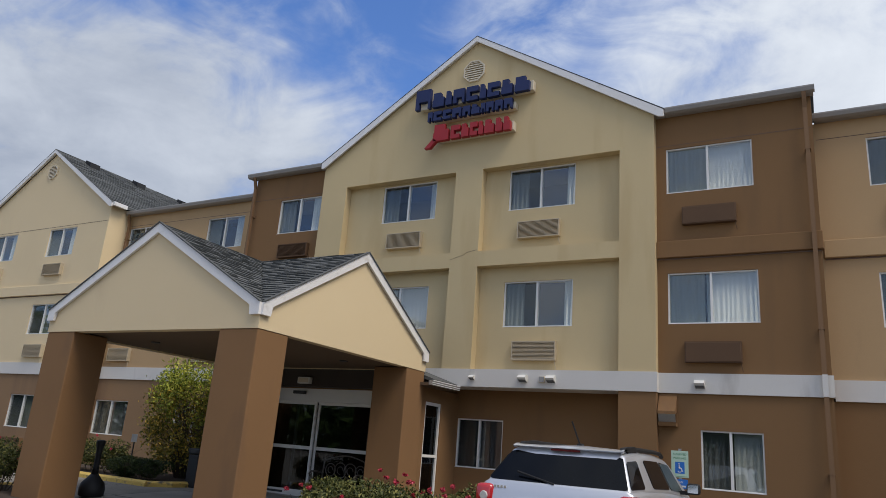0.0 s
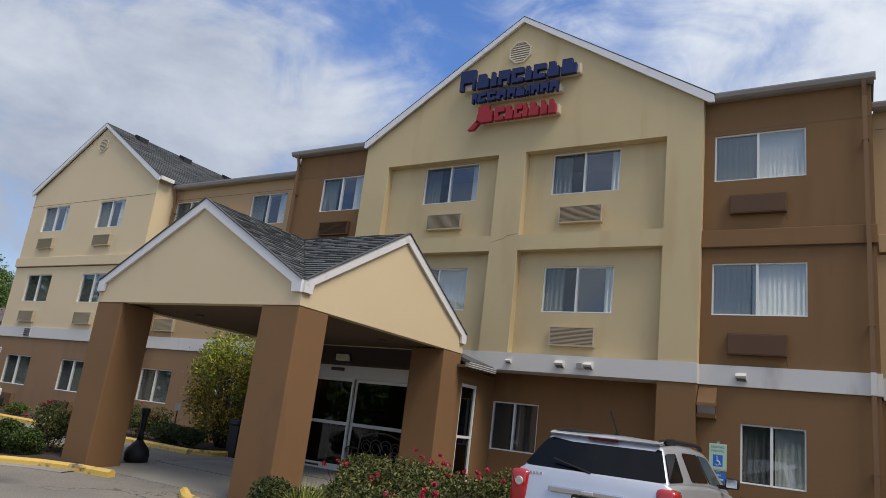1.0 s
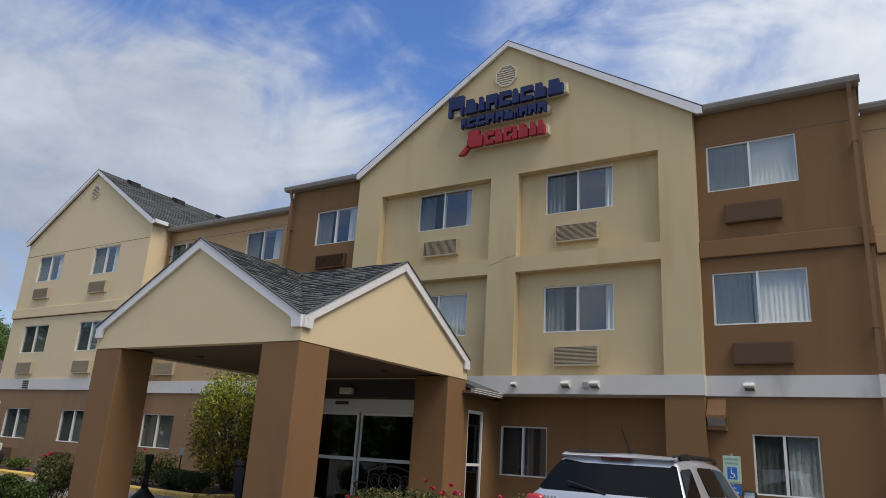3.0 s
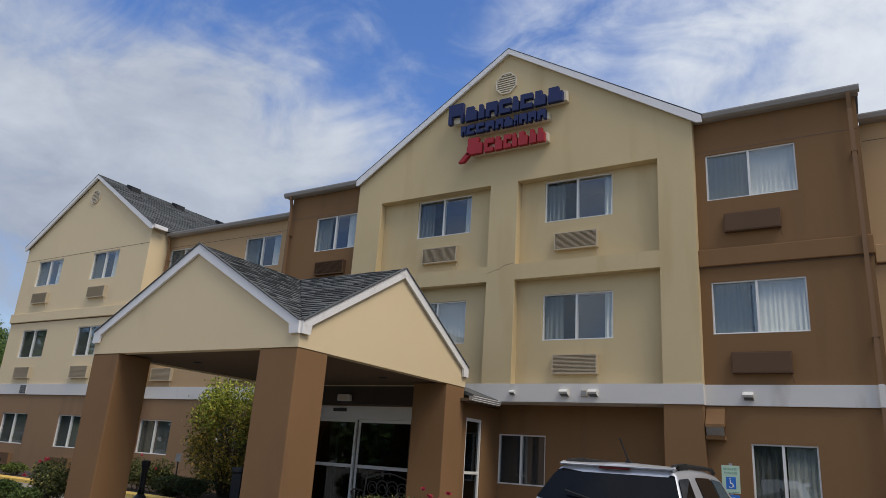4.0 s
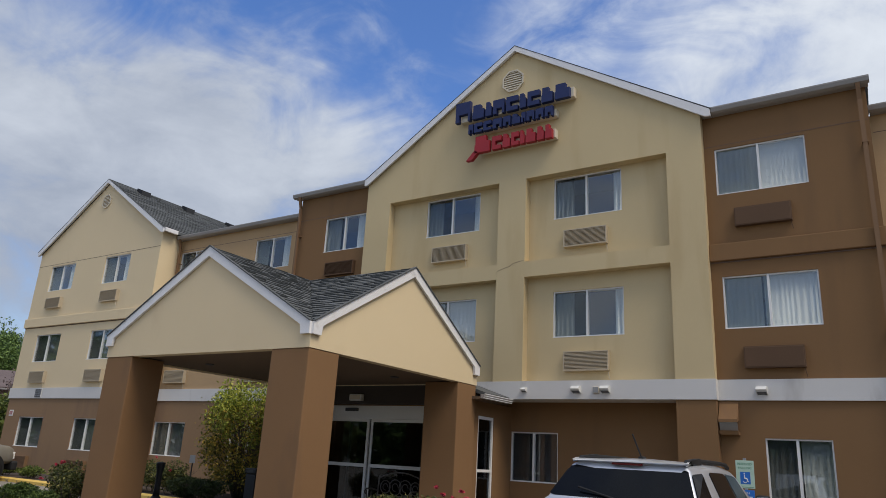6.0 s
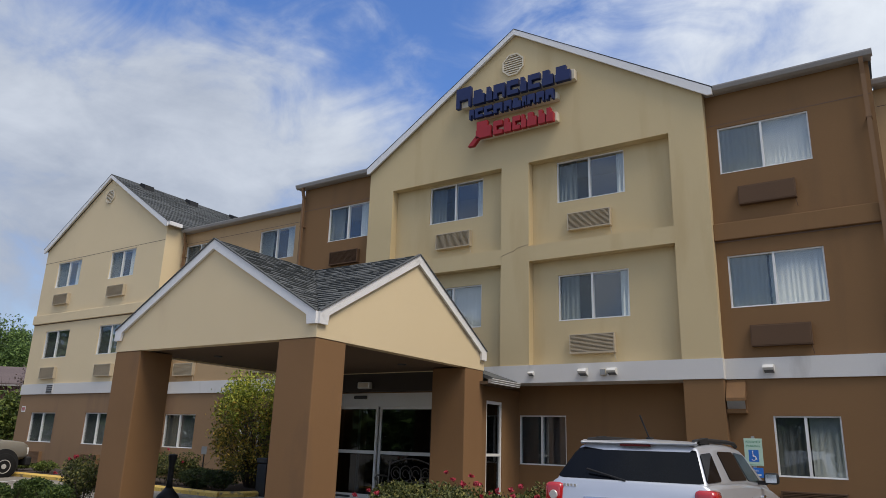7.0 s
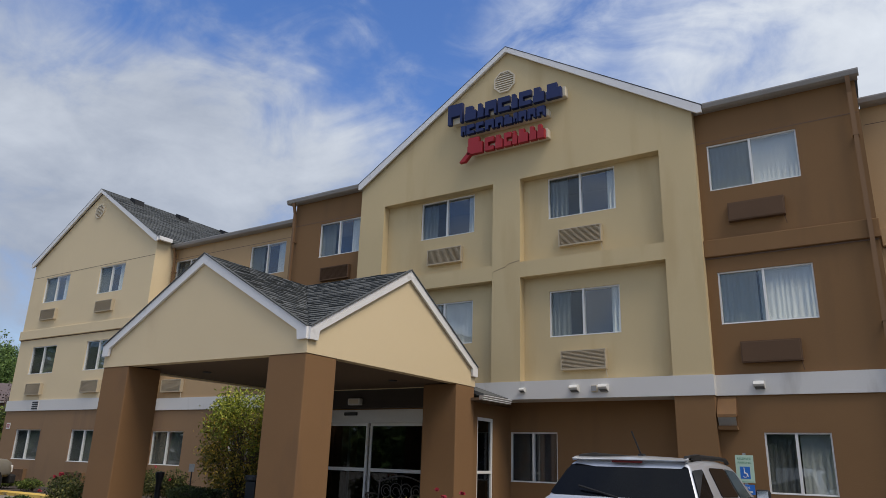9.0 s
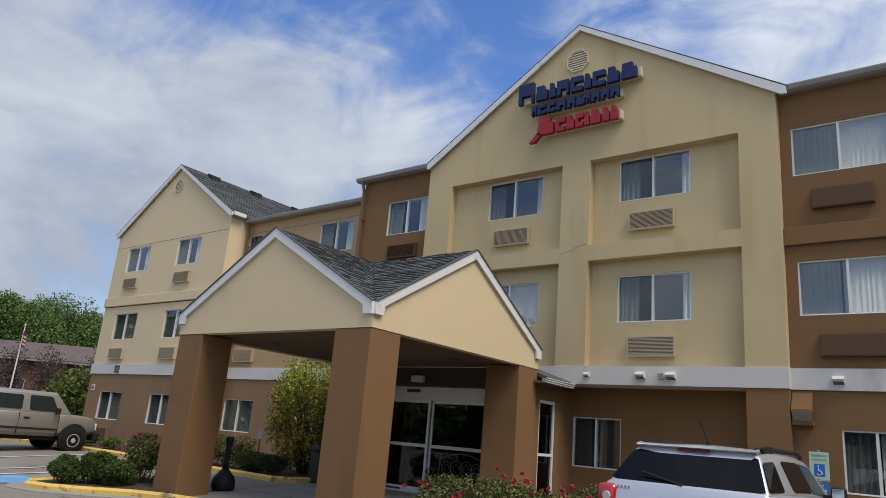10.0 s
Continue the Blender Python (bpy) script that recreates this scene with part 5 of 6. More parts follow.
low_building((-50.5, 21.6, 0.25), 41.9)
for i in range(9):
    q = Vector((-50.5, 21.6, 0)) + Vector((0.744, 0.668, 0)) * (-9.5 + 2.1 * i + rt.uniform(-0.5, 0.5)) + Vector((0.668, -0.744, 0)) * rt.uniform(2.0, 4.0)
    s = thing("bare_bush", "bare purplish twiggy bush beside the low building", "bush", "bare bushes", (q.x, q.y, 0.25))
    mesh_child("twig_mass", leaves_mesh("twig_mass", 400 + i, 2600, 0.15, 1.7, 1.4, rt.uniform(4.6, 6.4), M_LEAFBROWN, hollow=0.1, droop=-0.8), s)
    mesh_child("branching", stems_mesh("branching", 400 + i, 9, 1.5, 4.6, M_BARK, 0.03), s)


def woods(name, x0, y0, x1, y1, h, n, seed, label):
    """An added, unseen belt of trees as one mass of leaves with an uneven top."""
    r = np.random.RandomState(seed)
    L = math.hypot(x1 - x0, y1 - y0)
    t = r.uniform(0, 1, n)
    hh = h * (0.72 + 0.28 * np.sin(t * L / 3.1) * np.sin(t * L / 1.9 + 2))
    q = np.stack([x0 + (x1 - x0) * t + r.normal(0, 1.5, n), y0 + (y1 - y0) * t + r.normal(0, 1.5, n), hh * r.uniform(0, 1, n) ** 0.7], 1)
    a = r.normal(size=(n, 3))
    b = r.normal(size=(n, 3))
    v = np.stack([q, q + a * 0.8, q + b * 0.8], 1).reshape(-1, 3)
    me = bpy.data.meshes.new(name)
    me.from_pydata(v.tolist(), [], np.arange(3 * n).reshape(n, 3).tolist())
    me.materials.append(M_LEAFTREE)
    tagged(new(name, me), label, "woods", kind="stuff")


# belts added out of view: dark reflections behind and left, low skylight blocked right
woods("unseen_woods", -70, -55, 45, -55, 9, 12000, 1, "unseen belt of trees behind the camera, added for reflections")
woods("unseen_woods", 44, -50, 44, 70, 22, 18000, 2, "unseen belt of trees on the right, added to block low skylight")
woods("unseen_woods", -125, -8, -72, -48, 21, 16000, 3, "unseen belt of trees on the left, added to darken window reflections")

# ---- small things at the entrance ----
def lathe(profile, seg=20):
    bm = bmesh.new()
    rings = [[bm.verts.new((r * math.cos(2 * math.pi * i / seg), r * math.sin(2 * math.pi * i / seg), z)) for i in range(seg)] for r, z in profile]
    for a, b in zip(rings[:-1], rings[1:]):
        for i in range(seg):
            bm.faces.new((a[i], a[(i + 1) % seg], b[(i + 1) % seg], b[i]))
    bm.faces.new(rings[0][::-1])
    bm.faces.new(rings[-1])
    return bm


urn = thing("ash_urn", "black plastic cigarette urn with a bulbous base and tall neck", "ash urn", at=(-13.35, 9.85, ground_z(0, 9.85) + 0.01))
smooth(part("base", lathe([(0.20, 0), (0.24, 0.02), (0.25, 0.16), (0.22, 0.27), (0.12, 0.38), (0.075, 0.44)]), M_BLACK, urn))
smooth(part("neck", lathe([(0.072, 0.43), (0.055, 0.6), (0.058, 0.9), (0.075, 0.98), (0.085, 1.02), (0.085, 1.08), (0.07, 1.10)]), M_BLACK, urn))
part("cap", lathe([(0.088, 1.04), (0.088, 1.10), (0.06, 1.115)]), M_BLACK, urn)
can = thing("trash_can", "black square trash can beside the entrance drive", "trash can", at=(-14.0, 13.15, ground_z(0, 13)))
part("body", boxed(-0.17, 0.17, -0.17, 0.17, 0, 0.78, bevel=0.02), M_BLACK, can)
part("lid", boxed(-0.19, 0.19, -0.19, 0.19, 0.79, 0.93, bevel=0.03), M_BLACK, can)
part("slot", boxed(-0.1, 0.1, -0.195, -0.185, 0.82, 0.89), M_DARK, can)
for x in (-11.47,):
    l = thing("soffit_light", "white emergency light box over the entrance", "lamp", at=(x + 0.15, 13.65, 3.0))
    part("housing", boxed(-0.19, 0.19, -0.08, 0.045, -0.08, 0.08, bevel=0.02), M_LAMP, l)
    part("lens", boxed(-0.15, 0.15, -0.086, -0.078, -0.05, 0.05), M_RACE, l)
part("beam", boxed(CX0 + T, CX1 - T, CY1 - T + 0.01, VY + 0.2, 2.86, CS + 0.015), M_BEAMSHADE, vest, "dark brown beam over the doors, deepened with shade")

bench = thing("garden_bench", "dark scrolled metal garden bench beside the glass doors", "bench", at=(-9.85, 13.45, ground_z(0, 13.4) + 0.015), rz=0)


def rod(bm, pts, r=0.014):
    for a, b in zip(pts[:-1], pts[1:]):
        a, b = Vector(a), Vector(b)
        if (b - a).length > 1e-4:
            bmesh.ops.create_cone(bm, cap_ends=True, segments=8, radius1=r, radius2=r, depth=(b - a).length + r, matrix=Matrix.Translation((a + b) / 2) @ (b - a).to_track_quat("Z", "Y").to_matrix().to_4x4())
    return bm


M_IRON = material("grey_brown_cast_metal", (0.11, 0.10, 0.09), 0.5, metal=0.4, vary=0.15, big=4, fine=60, bump=0.1)
for sx in (-0.62, 0.62):
    part("arm", rod(bmesh.new(), [(sx, 0.2, 0.62), (sx, 0.0, 0.66), (sx, -0.2, 0.66), (sx, -0.27, 0.61), (sx, -0.24, 0.56), (sx, -0.2, 0.58)], 0.018), M_IRON, bench)
    part("front_leg", rod(bmesh.new(), [(sx, -0.2, 0.62), (sx, -0.18, 0.42), (sx, -0.22, 0.15), (sx, -0.25, 0.0)], 0.018), M_IRON, bench)
    part("back_leg", rod(bmesh.new(), [(sx, 0.26, 0.95), (sx, 0.2, 0.42), (sx, 0.24, 0.0)], 0.018), M_IRON, bench)
for i in range(7):
    part("seat_slat", boxed(-0.61, 0.61, -0.2 + i * 0.058, -0.2 + i * 0.058 + 0.042, 0.41, 0.43), M_IRON, bench)
bk = bmesh.new()
rod(bk, [(-0.62, 0.25, 0.9)] + [(-0.62 + 1.24 * i / 12, 0.25, 0.9 + 0.14 * math.sin(math.pi * i / 12)) for i in range(13)], 0.016)
rod(bk, [(-0.62, 0.22, 0.52), (0.62, 0.22, 0.52)], 0.014)
for c, r in ((-0.42, 0.14), (-0.14, 0.17), (0.14, 0.17), (0.42, 0.14)):
    rod(bk, [(c + r * math.cos(a * 0.45), 0.235, 0.71 + r * math.sin(a * 0.45)) for a in range(15)], 0.011)
    rod(bk, [(c + r * 0.5 * math.cos(a * 0.6), 0.235, 0.71 + r * 0.5 * math.sin(a * 0.6)) for a in range(9)], 0.009)
part("backrest", bk, M_IRON, bench, "scrolled metal backrest")

# ---- parking sign ----
M_SIGNGREEN = material("pale_green_sign_face", (0.45, 0.60, 0.47), 0.5, vary=0.06, big=4, fine=60, bump=0.02)
M_SIGNBLUE = material("blue_sign_panel", (0.015, 0.14, 0.50), 0.45, vary=0.06, big=4, fine=60, bump=0.02)
M_GREEN = material("green_sign_ink", (0.05, 0.22, 0.11), 0.5, vary=0.05, big=4, fine=60, bump=0)


def words(text, x, y, z, size, mat, parent, name="lettering"):
    cu = bpy.data.curves.new(name, "FONT")
    cu.body, cu.size, cu.align_x, cu.extrude = text, size, "CENTER", 0.001
    me_ob = bpy.data.objects.new("tmp", cu)
    scene.collection.objects.link(me_ob)
    bpy.context.view_layer.update()
    me = bpy.data.meshes.new_from_object(me_ob.evaluated_get(bpy.context.evaluated_depsgraph_get()))
    bpy.data.objects.remove(me_ob)
    me.materials.clear()
    me.materials.append(mat)
    ob = new(name, me)
    ob.parent = parent
    ob.matrix_local = pose(x, y, z, 90, 0, 0)
    return ob


ps = thing("parking_sign", "reserved accessible parking sign on a steel post by the wall", "sign", at=(-2.54, 14.2, ground_z(0, 14)))
part("post", boxed(-0.025, 0.025, 0.0, 0.04, -0.1, 1.72), M_STEEL, ps)
pa = part("panel", boxed(-0.155, 0.155, -0.006, 0.0, 1.20, 1.68, bevel=0.002), M_SIGNGREEN, ps, "pale green sign panel")
part("border", boxed(-0.14, 0.14, -0.0075, -0.006, 1.215, 1.222), M_GREEN, ps)
words("RESERVED", 0, -0.007, 1.60, 0.055, M_GREEN, ps)
words("PARKING", 0, -0.007, 1.53, 0.055, M_GREEN, ps)
part("symbol_panel", boxed(-0.085, 0.085, -0.008, -0.006, 1.27, 1.48), M_SIGNBLUE, ps, "blue accessible symbol panel")
sy = bmesh.new()
rod(sy, [(0.035 * math.cos(a * 0.42 - 2.6) - 0.005, -0.0085, 1.335 + 0.042 * math.sin(a * 0.42 - 2.6)) for a in range(12)], 0.006)
rod(sy, [(-0.015, -0.0085, 1.43), (-0.01, -0.0085, 1.365), (0.03, -0.0085, 1.36), (0.045, -0.0085, 1.31)], 0.007)
bmesh.ops.create_icosphere(sy, subdivisions=1, radius=0.012, matrix=Matrix.Translation((-0.016, -0.0085, 1.452)))
part("wheelchair_symbol", sy, M_LAMP, ps, "white wheelchair symbol")
part("panel", boxed(-0.14, 0.14, -0.006, 0.0, 1.00, 1.17, bevel=0.002), M_SIGNBLUE, ps, "blue sign panel")
words("VAN", 0, -0.007, 1.10, 0.055, M_LAMP, ps)
part("bar", boxed(-0.1, 0.1, -0.008, -0.006, 1.03, 1.06), M_LAMP, ps)
for x, y in ((-16.0, 12.75),):
    m2 = thing("garden_sign", "small pale sign on a thin dark stake in the bed", "sign", at=(x, y, ground_z(x, y)))
    part("stake", boxed(-0.012, 0.012, -0.012, 0.012, -0.1, 1.05), M_BLACK, m2)
    part("plate", boxed(-0.11, 0.11, -0.018, -0.012, 0.95, 1.15, bevel=0.003), M_STEEL, m2)

# ---- flagpole ----
fp = thing("flagpole", "white flagpole with a limp striped flag", "flagpole", at=(-42.5, 16.4, 0.2))
smooth(part("pole", lathe([(0.05, 0), (0.042, 2.5), (0.025, 5.6), (0.0251, 5.62)], 12), M_LAMP, fp))
bm = bmesh.new()
bmesh.ops.create_icosphere(bm, subdivisions=2, radius=0.06, matrix=Matrix.Translation((0, 0, 5.66)))
part("finial", bm, M_RACE, fp)
for i in range(7):
    bm = bmesh.new()
    lo, hi = [], []
    for j in range(9):
        u = j / 8
        x, y = 0.05 + 0.36 * u, 0.08 * math.sin(u * 7)
        lo.append(bm.verts.new((x, y, 5.35 - i * 0.1 - 0.1 - u * 0.3)))
        hi.append(bm.verts.new((x, y, 5.35 - i * 0.1 - u * 0.3)))
    for j in range(8):
        bm.faces.new((lo[j], lo[j + 1], hi[j + 1], hi[j]))
    bmesh.ops.solidify(bm, geom=bm.faces[:], thickness=0.01)
    part("stripe", bm, M_RED if i % 2 == 0 else M_LAMP, fp)
part("canton", boxed(0.05, 0.2, -0.02, 0.09, 4.98, 5.28), M_BLUE, fp)

# ---- vehicles ----
def paint_material(name, color):
    m = material(name, color, 0.38, metal=0.55, vary=0.03, big=1.5, fine=200, bump=0.0, coat=0.6)
    return m


M_SILVER = paint_material("silver_car_paint", (0.56, 0.58, 0.62))
M_PEWTER = paint_material("pewter_truck_paint", (0.33, 0.31, 0.265))
M_CARGLASS = material("tinted_car_glass", (0.004, 0.005, 0.007), 0.05, vary=0.1, big=2, fine=20, bump=0.0, spec=0.13)
M_CLEARGLASS = material("greenish_car_glass", (0.022, 0.028, 0.026), 0.05, vary=0.15, big=3, fine=20, bump=0.0, spec=0.2)
M_CHROME = material("chrome", (0.75, 0.76, 0.78), 0.12, metal=1.0, vary=0.03, big=3, fine=30, bump=0)
M_TAIL = material("red_lamp_plastic", (0.42, 0.012, 0.015), 0.12, vary=0.08, big=5, fine=60, bump=0, coat=0.8)
M_TAILDARK = material("dark_red_lamp_plastic", (0.09, 0.008, 0.009), 0.2, vary=0.08, big=5, fine=60, bump=0)
M_TYRE = material("tyre_rubber", (0.014, 0.014, 0.014), 0.9, vary=0.2, big=5, fine=90, bump=0.4, spec=0.15)
M_RIM = material("alloy_rim", (0.55, 0.53, 0.50), 0.4, metal=0.3, vary=0.1, big=6, fine=60, bump=0.05)
M_PLATE = material("pale_yellow_plate", (0.62, 0.56, 0.30), 0.5, vary=0.05, big=6, fine=60, bump=0)
M_TRIMBLACK = material("black_trim", (0.02, 0.02, 0.021), 0.6, vary=0.1, big=5, fine=80, bump=0.1, spec=0.2)


def loft(bm, rings, caps=True):
    vs = [[bm.verts.new(p) for p in r] for r in rings]
    n = len(rings[0])
    for a, b in zip(vs[:-1], vs[1:]):
        for i in range(n):
            bm.faces.new((a[i], a[(i + 1) % n], b[(i + 1) % n], b[i]))
    if caps:
        bm.faces.new(vs[0][::-1])
        bm.faces.new(vs[-1])
    return bm


def round_off(bm, off, seg=3, limit=30):
    bm.normal_update()
    es = [e for e in bm.edges if len(e.link_faces) == 2 and math.degrees(e.calc_face_angle(0)) > limit]
    bmesh.ops.bevel(bm, geom=es, offset=off, segments=seg, affect="EDGES", profile=0.6, clamp_overlap=True)
    return bm


def body_ring(y, w, zb, zt):
    h = zt - zb
    half = [(w * 0.84, zb), (w * 0.97, zb + h * 0.16), (w, zb + h * 0.45), (w * 0.985, zb + h * 0.72), (w * 0.945, zt - h * 0.04), (w * 0.86, zt)]
    return [(x, y, z) for x, z in half] + [(-x, y, z) for x, z in half[::-1]]


def facet(bm, c, u0, u1, v0, v1, off, thick=0.012):
    """A thin panel on the bilinear face with corners c = (p00, p10, p11, p01)."""
    c = [Vector(p) for p in c]
    f = lambda u, v: (c[0] * (1 - u) + c[1] * u) * (1 - v) + (c[3] * (1 - u) + c[2] * u) * v
    nrm = ((c[1] - c[0]).cross(c[3] - c[0])).normalized()
    k = 0.05
    pts = [f(u0 + k, v0), f(u1 - k, v0), f(u1, v0 + k), f(u1, v1 - k), f(u1 - k, v1), f(u0 + k, v1), f(u0, v1 - k), f(u0, v0 + k)]
    a = [bm.verts.new(p - nrm * thick + nrm * off) for p in pts]
    b = [bm.verts.new(p + nrm * off) for p in pts]
    bm.faces.new(b)
    for i in range(8):
        j = (i + 1) % 8
        bm.faces.new((a[i], a[j], b[j], b[i]))
    return bm


def wheel(parent, x, y, r, w, rimfrac=0.62):
    s = 1 if x > 0 else -1
    turn = pose(x, y, r, 0, 90 * s, 0)
    bm = lathe([(r * rimfrac, -w / 2), (r * 0.93, -w / 2), (r, -w / 2 + 0.03), (r, w / 2 - 0.03), (r * 0.93, w / 2), (r * rimfrac, w / 2)], 32)
    bm.transform(turn)
    wh = smooth(part("wheel", bm, M_TYRE, parent, "black tyre on an alloy rim"))
    bm = lathe([(r * rimfrac, 0.0), (r * rimfrac, w / 2 + 0.005), (r * rimfrac * 0.9, w / 2 + 0.006), (r * rimfrac * 0.84, w / 2 - 0.03), (r * 0.2, w / 2 - 0.01), (r * 0.18, w / 2 + 0.015), (0.02, w / 2 + 0.02)], 32)
    bm.transform(turn)
    part("rim", bm, M_RIM, wh)
    for i in range(8):
        an = i * math.pi / 4
        bm = bmesh.new()
        bmesh.ops.create_cone(bm, cap_ends=True, segments=10, radius1=r * 0.085, radius2=r * 0.085, depth=0.01, matrix=Matrix.Translation((math.cos(an) * r * 0.4, math.sin(an) * r * 0.4, w / 2 - 0.012)))
        bm.transform(turn)
        part("rim_hole", bm, M_TRIMBLACK, wh)


def sport_utility(at, rz):
    car = thing("sport_utility_vehicle", "silver sport utility vehicle parked nose-in by the rose bed", "car", at=at, rz=rz)
    bm = loft(bmesh.new(), [body_ring(*s) for s in ((-0.03, 0.80, 0.42, 0.80), (0.02, 0.87, 0.34, 0.92), (0.05, 0.88, 0.30, 1.18), (0.10, 0.90, 0.27, 1.30), (0.5, 0.925, 0.25, 1.31), (1.8, 0.925, 0.24, 1.29), (3.0, 0.925, 0.24, 1.22), (3.5, 0.915, 0.24, 1.16), (4.2, 0.89, 0.25, 1.05), (4.62, 0.82, 0.28, 0.92), (4.77, 0.68, 0.34, 0.74))])
    smooth(part("body", round_off(bm, 0.025, 2, 25), M_SILVER, car))
    cols = []   # belt, shoulder, roof edge, crown for each pillar line
    for yb, yt, wb, wt, zb, zr in ((0.11, 0.46, 0.82, 0.66, 1.27, 1.67), (0.95, 0.98, 0.85, 0.68, 1.28, 1.70), (1.95, 1.85, 0.86, 0.68, 1.26, 1.70), (2.95, 2.55, 0.85, 0.66, 1.20, 1.67), (3.75, 2.98, 0.80, 0.62, 1.12, 1.62)):
        cols.append([(wb, yb, zb), (wt, yt, zr - 0.03), (wt - 0.1, yt, zr + 0.02), (0, yt, zr + 0.045)])
    rings = []
    for c in cols:
        rings.append([c[0], c[1], c[2], c[3], (-c[2][0], *c[2][1:]), (-c[1][0], *c[1][1:]), (-c[0][0], *c[0][1:])])
    smooth(part("cabin", round_off(loft(bmesh.new(), rings), 0.03, 3, 28), M_SILVER, car))
    right = lambda k: (cols[k][0], cols[k + 1][0], cols[k + 1][1], cols[k][1])
    mir = lambda q: tuple((-p[0], p[1], p[2]) for p in q)
    flip = lambda q: (q[1], q[0], q[3], q[2])
    # rear window and side glass
    c0 = cols[0]
    rear = ((-c0[0][0], *c0[0][1:]), c0[0], c0[1], (-c0[1][0], *c0[1][1:]))
    part("rear_window", facet(bmesh.new(), rear, 0.012, 0.985, 0.06, 0.975, 0.012), M_CARGLASS, car, "dark tinted rear window")
    for q in (right(0), flip(mir(right(0)))):
        part("side_window", facet(bmesh.new(), q, 0.025 if q[0][0] > 0 else 0.32, 0.68 if q[0][0] > 0 else 0.975, 0.10, 0.86, 0.01), M_CARGLASS, car)
    for k, u0, u1 in ((1, 0.12, 0.97), (2, 0.05, 0.93)):
        part("side_window", facet(bmesh.new(), right(k), u0, u1, 0.10, 0.88, 0.01), M_CARGLASS if k == 1 else M_CLEARGLASS, car)
        part("side_window", facet(bmesh.new(), flip(mir(right(k))), 1 - u1, 1 - u0, 0.10, 0.88, 0.01), M_CARGLASS, car)
    c4 = cols[4]
    part("windscreen", facet(bmesh.new(), (c4[0], (-c4[0][0], *c4[0][1:]), (-c4[1][0], *c4[1][1:]), c4[1]), 0.05, 0.95, 0.05, 0.92, 0.012), M_CLEARGLASS, car)
    sp = bmesh.new()
    prism(sp, [(-0.63, 0.405, 1.69), (-0.63, 0.42, 1.677), (-0.63, 0.52, 1.68), (-0.63, 0.66, 1.715), (-0.63, 0.5, 1.71)], (1.26, 0, 0))
    smooth(part("spoiler", round_off(sp, 0.012, 2), M_SILVER, car))
    part("brake_light", boxed(-0.17, 0.17, 0.408, 0.43, 1.655, 1.676), M_TAILDARK, car)
    for s in (-1, 1):
        tl = bmesh.new()
        box(tl, *sorted((s * 0.70, s * 0.915)), 0.01, 0.30, 0.86, 1.25, bevel=0.05)
        lamp = smooth(part("tail_light", tl, M_TAIL, car, "red tail light"))
        b2 = bmesh.new()
        bmesh.ops.create_cone(b2, cap_ends=True, segments=20, radius1=0.05, radius2=0.042, depth=0.02, matrix=pose(s * 0.80, 0.003, 1.12, 90, 0, 0))
        part("reversing_lamp", b2, M_RIM, lamp, "round white lamp")
        rr = bmesh.new()
        rod(rr, [(s * 0.6, 0.75, 1.70), (s * 0.6, 0.85, 1.735), (s * 0.6, 1.1, 1.742), (s * 0.6, 2.2, 1.742), (s * 0.6, 2.5, 1.73), (s * 0.6, 2.6, 1.70)], 0.026)
        part("roof_rail", rr, M_TRIMBLACK, car, "black roof rail")
        rb = prism(bmesh.new(), [(s * 0.6 - 0.03, 0.55, 1.70), (s * 0.6 - 0.03, 0.62, 1.74), (s * 0.6 - 0.03, 1.05, 1.77), (s * 0.6 - 0.03, 1.12, 1.70)], (0.06, 0, 0))
        part("rail_foot", rb, M_TRIMBLACK, car)
        mr = bmesh.new()
        box(mr, *sorted((s * 0.92, s * 1.09)), 2.58, 2.70, 1.25, 1.39, bevel=0.035)
        mi = smooth(part("mirror", mr, M_TRIMBLACK, car, "black door mirror"))
        part("mirror_glass", boxed(*sorted((s * 0.94, s * 1.07)), 2.574, 2.582, 1.27, 1.37), M_CHROME, mi)
        part("mirror_stem", boxed(*sorted((s * 0.84, s * 0.95)), 2.6, 2.68, 1.24, 1.29), M_TRIMBLACK, mi)
        for y in (1.55, 2.35):
            part("door_handle", boxed(*sorted((s * 0.905, s * 0.945)), y, y + 0.17, 1.09, 1.125, bevel=0.012), M_CHROME, car, "chrome door handle")
        for y in (1.22, 2.05, 3.05):
            part("door_gap", boxed(*sorted((s * 0.90, s * 0.9255)), y, y + 0.005, 0.5, 0.95), M_TRIMBLACK, car)
        for y in (0.95, 3.78):
            wheel(car, s * 0.80, y, 0.365, 0.235)
            b3 = bmesh.new()
            bmesh.ops.create_cone(b3, cap_ends=True, segments=28, radius1=0.41, radius2=0.41, depth=0.06, matrix=pose(s * 0.893, y, 0.38, 0, 90, 0))
            part("wheel_arch", b3, M_TRIMBLACK, car)
        part("fuel_flap" if s > 0 else "badge", boxed(*sorted((s * 0.905, s * 0.9235)), 0.62, 0.8, 1.0, 1.16, bevel=0.004), M_SILVER, car)
    part("trim_bar", boxed(-0.45, 0.40, -0.01, 0.06, 1.065, 1.125, bevel=0.015), M_CHROME, car, "chrome bar over the plate")
    eb = bmesh.new()
    box(eb, -0.07, 0.07, -0.02, 0.0, 1.075, 1.115, bevel=0.008)
    part("emblem", eb, M_RIM, car)
    lp = part("number_plate", boxed(-0.155, 0.155, -0.008, 0.04, 0.88, 1.035, bevel=0.004), M_PLATE, car, "pale yellow number plate")
    part("plate_frame", boxed(-0.175, 0.175, -0.004, 0.045, 0.86, 1.055, bevel=0.004), M_TRIMBLACK, car)
